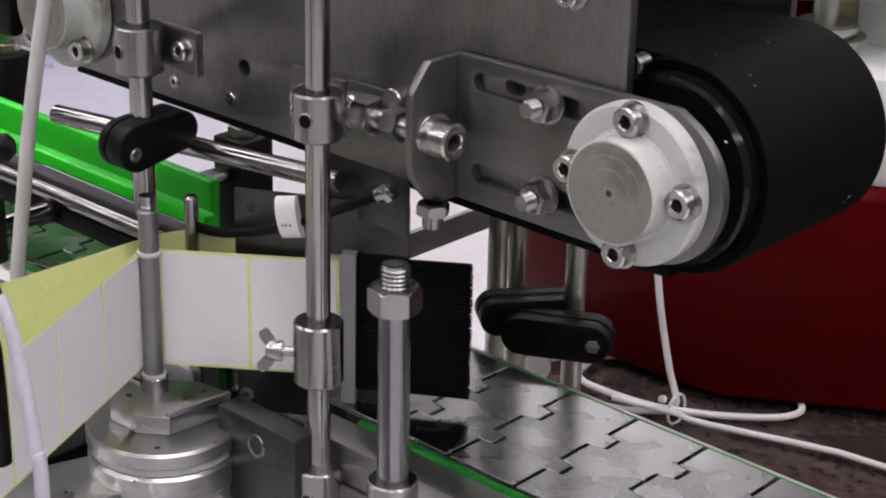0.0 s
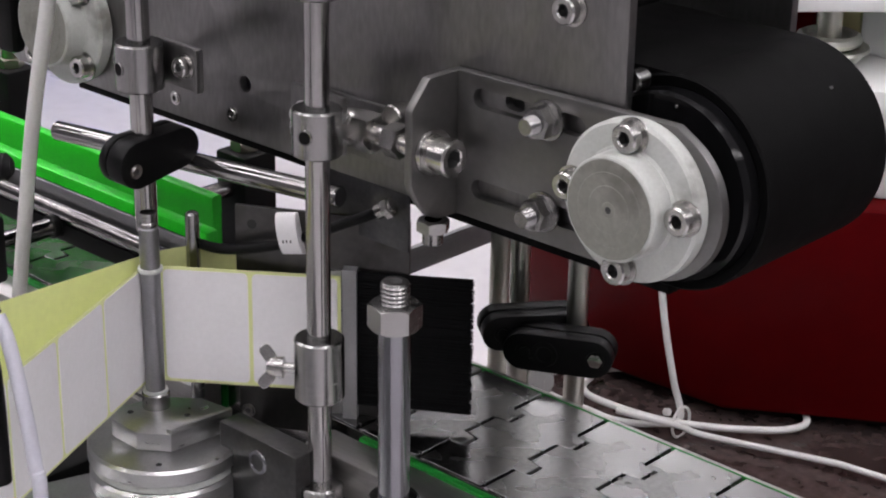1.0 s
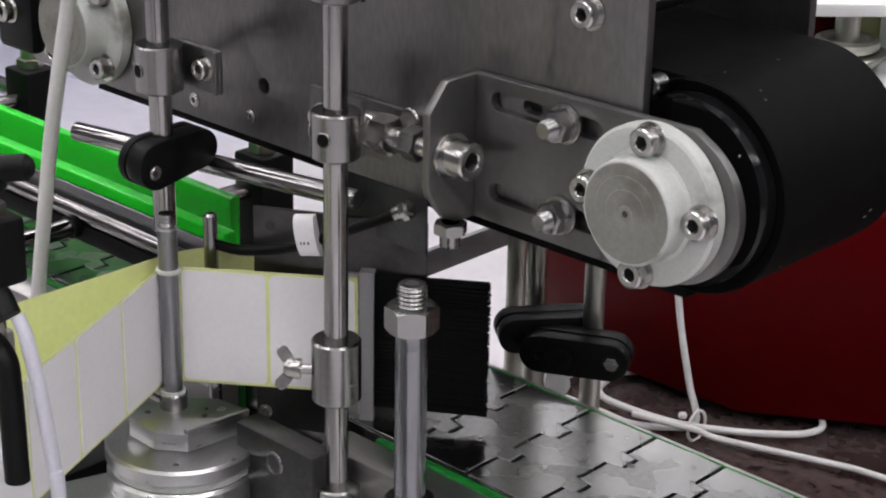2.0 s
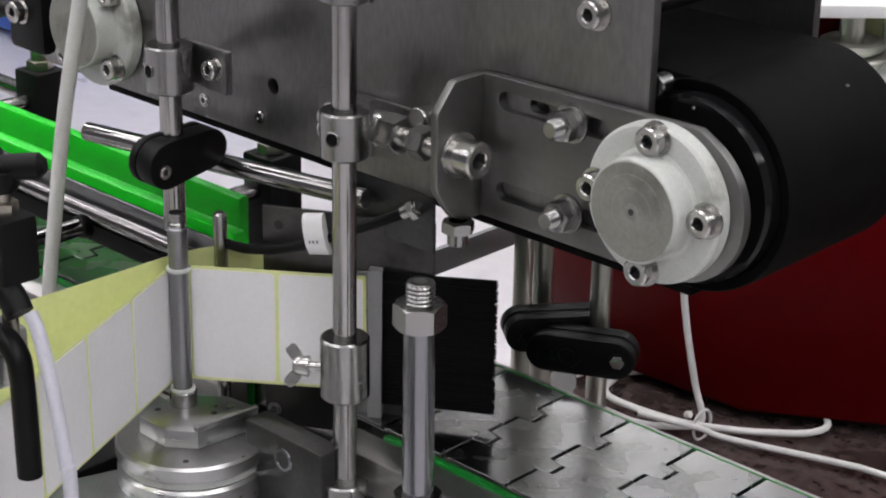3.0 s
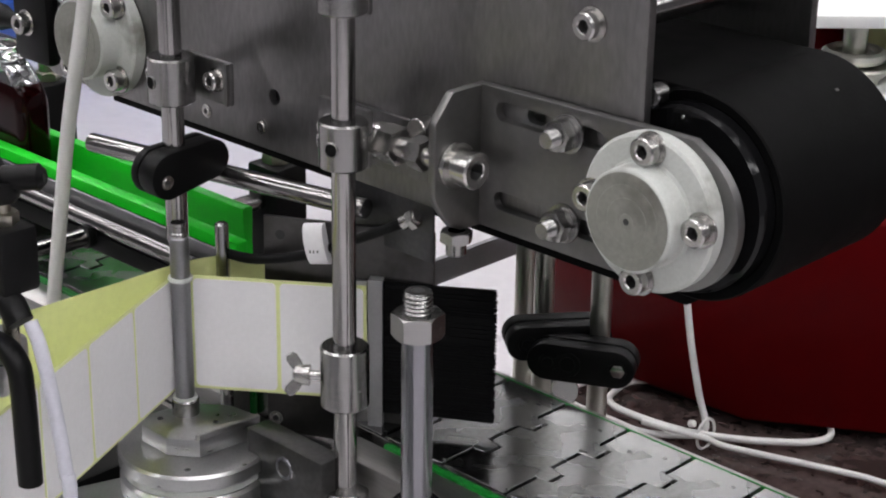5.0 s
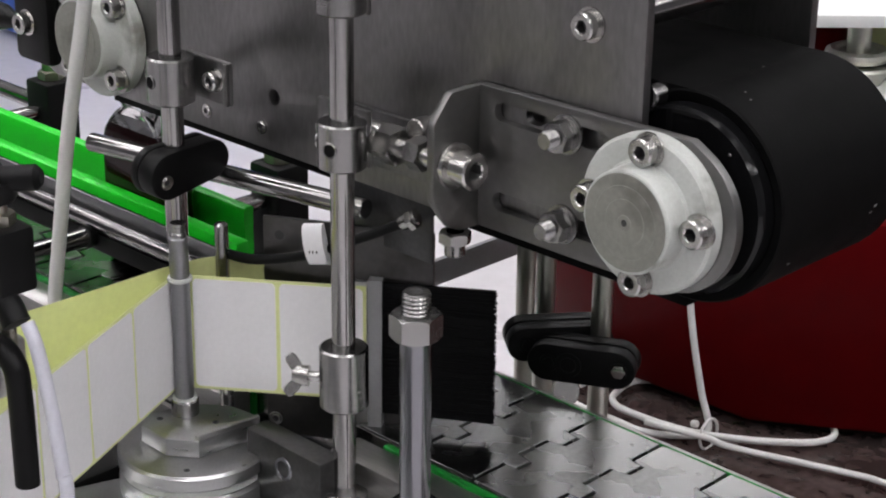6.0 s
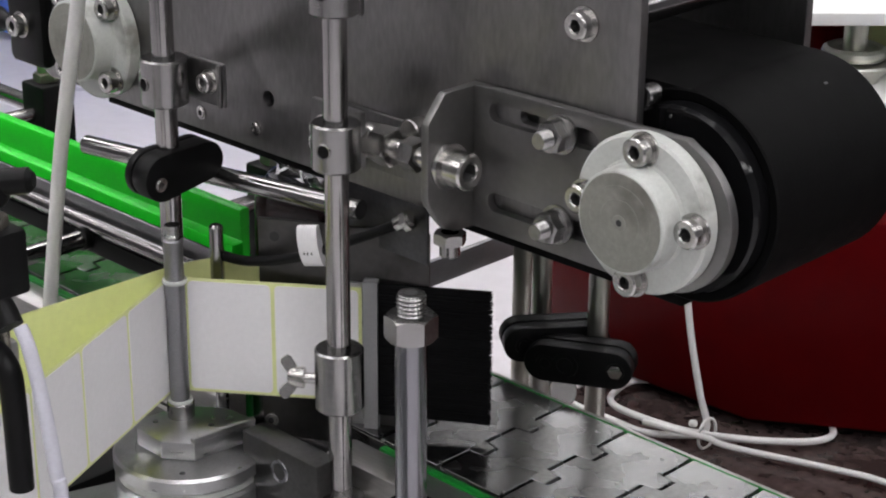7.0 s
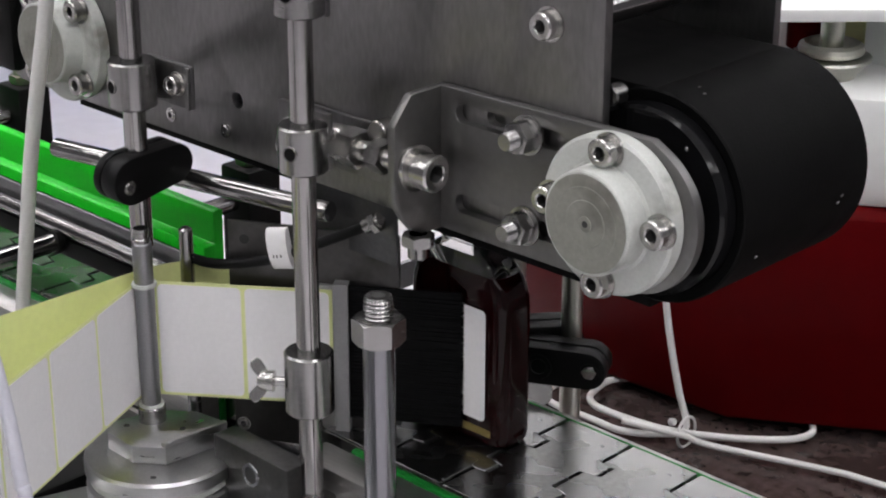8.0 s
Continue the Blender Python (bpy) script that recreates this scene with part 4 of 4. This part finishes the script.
# ---- background ----
def background():
    t = thing("stone_table", "dark brown mottled stone table top", "table", (0.1, 0.7, 0.0))
    bm = B()
    prism(bm, [(-0.205, 0.250), (1.4, 0.250), (1.4, 1.20), (-0.330, 1.20), (-0.316, 0.46)], 0.735, 0.765, None, 0.004)
    part("tabletop", bm, STONE, t, "dark brown mottled stone top")
    for x in (-0.12, 1.3):
        for y in (0.4, 1.1):
            bm = B()
            box(bm, (x - 0.03, y - 0.03, 0.0), (x + 0.03, y + 0.03, 0.735), 0.004)
            part("leg", bm, FRAME_ST, t)
    c = thing("red_cabinet", "dark red lacquered machine cabinet on the stone table", "cabinet", (0.1, 0.7, 0.765))
    bm = B()
    prism(bm, [(-0.302, 0.422), (-0.190, 0.382), (-0.104, 0.386), (-0.030, 0.434), (0.50, 0.778), (0.50, 1.0), (-0.340, 1.0)], 0.7720, 0.905, None, 0.004, 2)
    part("body", bm, RED, c, "dark red lacquered body")
    bm = B()
    prism(bm, [(-0.288, 0.432), (-0.186, 0.394), (-0.108, 0.398), (-0.034, 0.446), (0.48, 0.782), (0.48, 0.99), (-0.330, 0.99)], 0.7655, 0.7720)
    part("plinth", bm, BLACK_PL, c, "black recessed plinth")
    s = thing("white_shelf", "white laminate shelf board on steel feet", "shelf", (0.0, 0.7, 0.97))
    bm = B()
    prism(bm, [(-0.150, 0.368), (0.25, 0.773), (-0.10, 1.12), (-0.50, 0.718)], 1.0105, 1.0180, None, 0.001)
    part("board", bm, WHITE_SLAB, s, "white laminate board")
    for x, y in ((-0.1010, 0.464), (0.18, 0.76)):
        bm = B()
        lathe(bm, (x, y, 0.9700), (0, 0, 1), [(0, 0), (0.0150, 0), (0.0160, 0.0020), (0.0215, 0.0085), (0.0236, 0.0100), (0.0242, 0.0112), (0.0236, 0.0124), (0.0170, 0.0130), (0, 0.0130)], 48)
        lathe(bm, (x, y, 0.9830), (0, 0, 1), [(0, 0), (0.0165, 0), (0.0188, 0.0012), (0.0194, 0.0035), (0.0186, 0.0060), (0.0160, 0.0074), (0.0132, 0.0070), (0.0115, 0.0052), (0, 0.0048)], 48)
        rod(bm, (x, y, 0.9875), (x, y, 1.0105), 0.0070)
        part("levelling_foot", bm, POST, s, "steel levelling foot")
    h = thing("pale_housing", "pale grey machine housing on the red cabinet", "housing", (0.0, 0.7, 0.905))
    bm = B()
    prism(bm, [(-0.105, 0.412), (0.28, 0.640), (0.10, 0.985), (-0.30, 0.985), (-0.21, 0.47)], 0.9052, 0.9700, None, 0.003, 2)
    part("body", bm, WHITE_SLAB, h, "pale grey lacquered body")
    c = thing("white_carton", "plain white box behind the levelling foot", "box", (0.0, 0.51, 0.97))
    bm = B()
    box(bm, (-0.1020, 0.5000, 0.9702), (0.03, 0.56, 1.009), 0.002)
    part("body", bm, WHITE_SLAB, c)
    c = thing("red_pillar", "round dark red lacquered pillar under the white shelf", "pillar", (-0.147, 0.505, 0.97))
    bm = B()
    rod(bm, (-0.147, 0.505, 0.9702), (-0.147, 0.505, 1.0104), 0.0105, 40)
    part("shaft", bm, RED, c)
    c = thing("yellow_panel", "pale yellow panel under the white shelf", "panel", (-0.130, 0.524, 0.97))
    bm = B()
    box(bm, (-0.1450, 0.522, 0.9702), (-0.1150, 0.527, 1.0100), 0.001)
    part("body", bm, YELLOW, c)
    b = thing("blue_crate", "blue plastic crate on the workshop floor", "crate", (-3.6, 2.6, 0.0))
    bm = B()
    box(bm, (-3.62, 2.05, 0.02), (-3.0, 2.60, 0.52), 0.02)
    for z in (0.12, 0.26, 0.40, 0.52):
        box(bm, (-3.64, 2.03, z - 0.02), (-2.98, 2.62, z + 0.01), 0.006)
    part("body", bm, BLUE, b)


# ---- cables ----
def cables():
    def cable(label, pts, r, m, n=10):
        c = thing("cable", label, "cable", pts[len(pts) // 2])
        bm = B()
        tube(bm, pts, r, 16, n)
        part("sheath", bm, m, c)
        return c
    cable("thick white cable hanging beside the bearing flange",
          [(-0.2220, 0.02, 1.130), (-0.2372, 0.02, 1.0676), (-0.2480, 0.02, 1.032), (-0.2587, 0.02, 0.9944), (-0.2690, 0.02, 0.950), (-0.2800, 0.02, 0.900), (-0.29, 0.02, 0.84)],
          0.0036, CABLE_W)
    c = cable("black sensor cable in front of the peel plate",
              [(-0.150, 0.024, 0.970), (-0.1260, 0.024, 0.9730), (-0.1000, 0.030, 0.9805), (-0.0780, 0.036, 0.9915), (-0.0580, 0.041, 1.0020), (-0.0500, 0.043, 1.0065)],
              0.0023, BLACK_PL)
    bm = B()
    rod(bm, (-0.0520, 0.0425, 1.0055), (-0.0450, 0.0447, 1.0098), 0.0032)
    lathe(bm, (-0.0480, 0.0438, 1.0075), (0.8, 0.2, 0.5), [(0, 0), (0.0045, 0), (0.0045, 0.003), (0, 0.003)], 6)
    part("gland", bm, ZINC, c, "zinc cable gland")
    a, b = V((-0.0950, 0.0290, 0.9845)), V((-0.0835, 0.0325, 0.9868))
    d = (b - a).normalized()
    up = (V((-0.10, -0.05, 1.0)) - d * d.dot(V((-0.10, -0.05, 1.0)))).normalized()
    n = d.cross(up).normalized()
    bm = B()
    loop = []
    for k in range(15):
        q = math.pi * (k / 14 - 0.5)
        loop.append((0.0030 * math.cos(q), 0.0092 * math.sin(q) + 0.0030))
    rows = []
    for w in (0.0, 0.0100):
        rows.append([bm.verts.new(a + d * w + n * q[0] + up * q[1]) for q in loop] + [bm.verts.new(a + d * w - n * 0.0012 + up * loop[k][1]) for k in (-1, 0)])
    m = len(rows[0])
    for k in range(m):
        bm.faces.new([rows[0][k], rows[0][(k + 1) % m], rows[1][(k + 1) % m], rows[1][k]]).smooth = k < 14
    bm.faces.new(rows[0])
    bm.faces.new(rows[1][::-1])
    tg = part("tag", bm, LABEL, c, "white cable tag with grey print")
    bm = B()
    for k in (0.25, 0.42, 0.62):
        p = a + d * 0.0100 * k + up * 0.0005 + n * 0.00295
        box(bm, (-0.0003, -0.0001, -0.0006), (0.0004, 0.0001, 0.0006), 0, Matrix.Translation(p))
    part("print_bar", bm, HOLE_SHADE_INK, tg)
    z = 0.770
    cable("white cable dropping to the stone table",
          [(-0.150, 0.36, 0.935), (-0.1390, 0.36, 0.880), (-0.1300, 0.360, 0.830), (-0.1210, 0.360, 0.795), (-0.1130, 0.3580, z + 0.003), (-0.1240, 0.346, z), (-0.1420, 0.334, z), (-0.1640, 0.3330, z),
           (-0.1960, 0.3330, z), (-0.2090, 0.3450, z), (-0.2085, 0.3640, z), (-0.195, 0.375, z)], 0.0021, CABLE_W)
    cable("white cable looped on the stone table",
          [(-0.1700, 0.405, z), (-0.1890, 0.3850, z), (-0.1880, 0.3650, z), (-0.1780, 0.3480, z + 0.003), (-0.1600, 0.3400, z + 0.005), (-0.1230, 0.3480, z + 0.003), (-0.0940, 0.3690, z), (-0.0700, 0.388, z), (-0.0610, 0.400, z), (-0.0600, 0.412, z), (-0.07, 0.425, z)],
          0.0021, CABLE_W)
    cable("white cable trailing along the stone table",
          [(-0.1430, 0.3360, z + 0.0055), (-0.1230, 0.3400, z + 0.006), (-0.1040, 0.3470, z + 0.005), (-0.0920, 0.3560, z), (-0.0280, 0.378, z), (0.00, 0.384, z), (0.12, 0.40, z)], 0.0019, CABLE_W)
    c = thing("cable_tie", "white nylon cable tie round the cables", "cable tie", (-0.115, 0.356, 0.775))
    bm = B()
    pts = [V((-0.1110, 0.353, 0.774)) + V((0.0022, 0.0085 * math.cos(a), 0.0095 * math.sin(a))) for a in [2 * math.pi * i / 20 for i in range(21)]]
    tube(bm, pts, 0.0009, 8, 1)
    rod(bm, (-0.1190, 0.350, 0.778), (-0.1150, 0.350, 0.7795), 0.0022, 10)
    part("strap", bm, CABLE_W, c)


# ---- sensor head in the left foreground ----
def sensor_head():
    y = -0.130
    s = thing("sensor_holder", "black sensor holder with a star knob and a lever", "sensor", (-0.170, -0.215, 0.80))
    bm = B()
    lathe(bm, (-0.0800, y, 1.0520), (0, 0, 1), [(0, 0), (0.0060, 0.0), (0.0075, 0.002), (0.0080, 0.008), (0, 0.0085)], 24)
    for a in (40, 160, 280):
        d = V((math.cos(radians(a)), math.sin(radians(a)), 0.1))
        c = V((-0.0800, y, 1.0600))
        rod(bm, c, c + d * 0.0170, 0.0048, 16, 0.002)
    part("knob", bm, BLACK_PL, s, "black plastic star knob")
    bm = B()
    rod(bm, (-0.0790, y, 0.985), (-0.0790, y, 1.054), 0.0030)
    nut_bm(bm, 0.010, 0.005, 1.0432, Matrix.Translation((-0.0790, y, 0)))
    part("stem", bm, BRASS, s, "brass coloured stem")
    bm = B()
    box(bm, (-0.0910, y - 0.008, 1.0190), (-0.0690, y + 0.008, 1.0440), 0.002)
    part("block", bm, BLACK_PL, s, "black plastic block")
    bm = B()
    tube(bm, [(-0.0900, y - 0.004, 1.0190), (-0.0810, y - 0.004, 1.0185), (-0.0720, y - 0.004, 1.0160), (-0.0665, y - 0.004, 1.0100)], 0.0052, 20, 8)
    part("plug", bm, BLACK_PL, s, "black rubber plug")
    bm = B()
    tube(bm, [(-0.0630, y - 0.002, 1.0110), (-0.0585, y - 0.002, 1.0040), (-0.0545, y - 0.002, 0.9920), (-0.0500, y - 0.002, 0.9740), (-0.0470, y - 0.002, 0.9570), (-0.0450, y - 0.002, 0.9390), (-0.0455, y - 0.002, 0.80)], 0.0027, 16, 8)
    part("lead", bm, CABLE_G, s, "pale grey sensor lead")
    bm = B()
    box(bm, (-0.0955, y - 0.007, 0.9760), (-0.0785, y + 0.007, 0.9980), 0.002)
    part("body", bm, ALU, s, "aluminium sensor body")
    bm = B()
    tube(bm, [(-0.0910, y - 0.006, 0.9965), (-0.0765, y - 0.006, 0.9985), (-0.0680, y - 0.006, 0.9950), (-0.0652, y - 0.006, 0.9850), (-0.0645, y - 0.006, 0.9470)], 0.0046, 18, 8)
    part("lever", bm, BLACK_PL, s, "black clamping lever")
    bm = B()
    rod(bm, (-0.0900, y, 0.9870), (-0.1700, -0.215, 0.9870), 0.0050)
    part("arm", bm, CHROME, s, "chromed arm")
    bm = B()
    rod(bm, (-0.1700, -0.215, 0.80), (-0.1700, -0.215, 1.00), 0.0060)
    part("post", bm, CHROME, s, "chromed post")


# ---- the bottle ----
def bottle():
    """Flat clear flask filled with dark red syrup, standing on the chain; origin at the middle of its base."""
    b = thing("bottle", "flat clear glass bottle filled with dark red syrup", "bottle", (0, 0, 0))

    def body(w, d, r, z0, z1, rings, zs):
        bm = B()
        loops = []
        for z, k, e in zs:
            pts = []
            hw, hd = w * 0.5 * k, d * 0.5 * e
            rr = min(r, hw * 0.98, hd * 0.98)
            for cx, cy, a0 in ((hw - rr, hd - rr, 0), (-hw + rr, hd - rr, 90), (-hw + rr, -hd + rr, 180), (hw - rr, -hd + rr, 270)):
                for i in range(7):
                    a = radians(a0 + 15 * i)
                    pts.append((cx + rr * math.cos(a), cy + rr * math.sin(a), z))
            loops.append([bm.verts.new(p) for p in pts])
        n = len(loops[0])
        for a, c in zip(loops, loops[1:]):
            for i in range(n):
                bm.faces.new([a[i], a[(i + 1) % n], c[(i + 1) % n], c[i]]).smooth = True
        bm.faces.new(loops[0][::-1])
        bm.faces.new(loops[-1])
        return bm
    shape = [(0.0006, 0.95, 0.86), (0.0020, 0.985, 0.96), (0.0050, 1, 1), (0.0640, 1, 1), (0.0690, 0.985, 0.985), (0.0735, 0.95, 0.95), (0.0770, 0.89, 0.91), (0.0790, 0.82, 0.88)]
    top = [(0.0791, 0.835, 0.89), (0.0806, 0.79, 0.88), (0.0830, 0.71, 0.86), (0.0855, 0.62, 0.84), (0.0872, 0.54, 0.82), (0.0884, 0.47, 0.80), (0.0905, 0.44, 0.80), (0.0915, 0.48, 0.86), (0.0935, 0.48, 0.86), (0.0945, 0.43, 0.80),
           (0.0980, 0.43, 0.80), (0.0986, 0.40, 0.76)]
    part("filled_body", body(0.0570, 0.0210, 0.0062, 0, 0, 0, shape), SYRUP, b, "glass body full of dark red syrup")
    part("clear_neck", body(0.0570, 0.0210, 0.0062, 0, 0, 0, top), CLEAR, b, "clear glass shoulder and neck")
    bm = B()
    box(bm, (-0.004, -0.01075, 0.0052), (0.022, -0.01052, 0.0086), 0)
    part("print_bar", bm, GOLD, b, "thin gold printed line near the base")
    return b


conveyor_frame()
CH = chain()
hold_down_unit()
RO = roller()
posts()
label_web()
dispenser()
guides()
rear()
background()
cables()
sensor_head()
BO = bottle()


# ---- what moves ----
def motions():
    x35 = 0.0335
    walk(CH, [(t, pose(x35 + SPEED * (t - 3.5), 0.087, 0.9)) for t in (0.0, 4.0, 8.0)])
    rate = math.degrees(SPEED / 0.0411)
    walk(RO, [(0.25 * k, pose(RX, 0.0, RZ, 0, rate * 0.25 * k, 0)) for k in range(33)])
    walk(BO, [(t, pose(-0.0388 + SPEED * (t - 8.0), 0.0925, 0.9003)) for t in (0.0, 4.0, 8.0)])
    zc = (LZ0 + LZ1) / 2
    start = 7.76
    for ob, s in MOVING:
        rows = [(0.0, web_pose(s, zc)), (start, web_pose(s, zc))]
        rows += [(start + 0.03 * k, web_pose(s + SPEED * 0.03 * k, zc)) for k in range(1, 9)]
        walk(ob, rows)


motions()
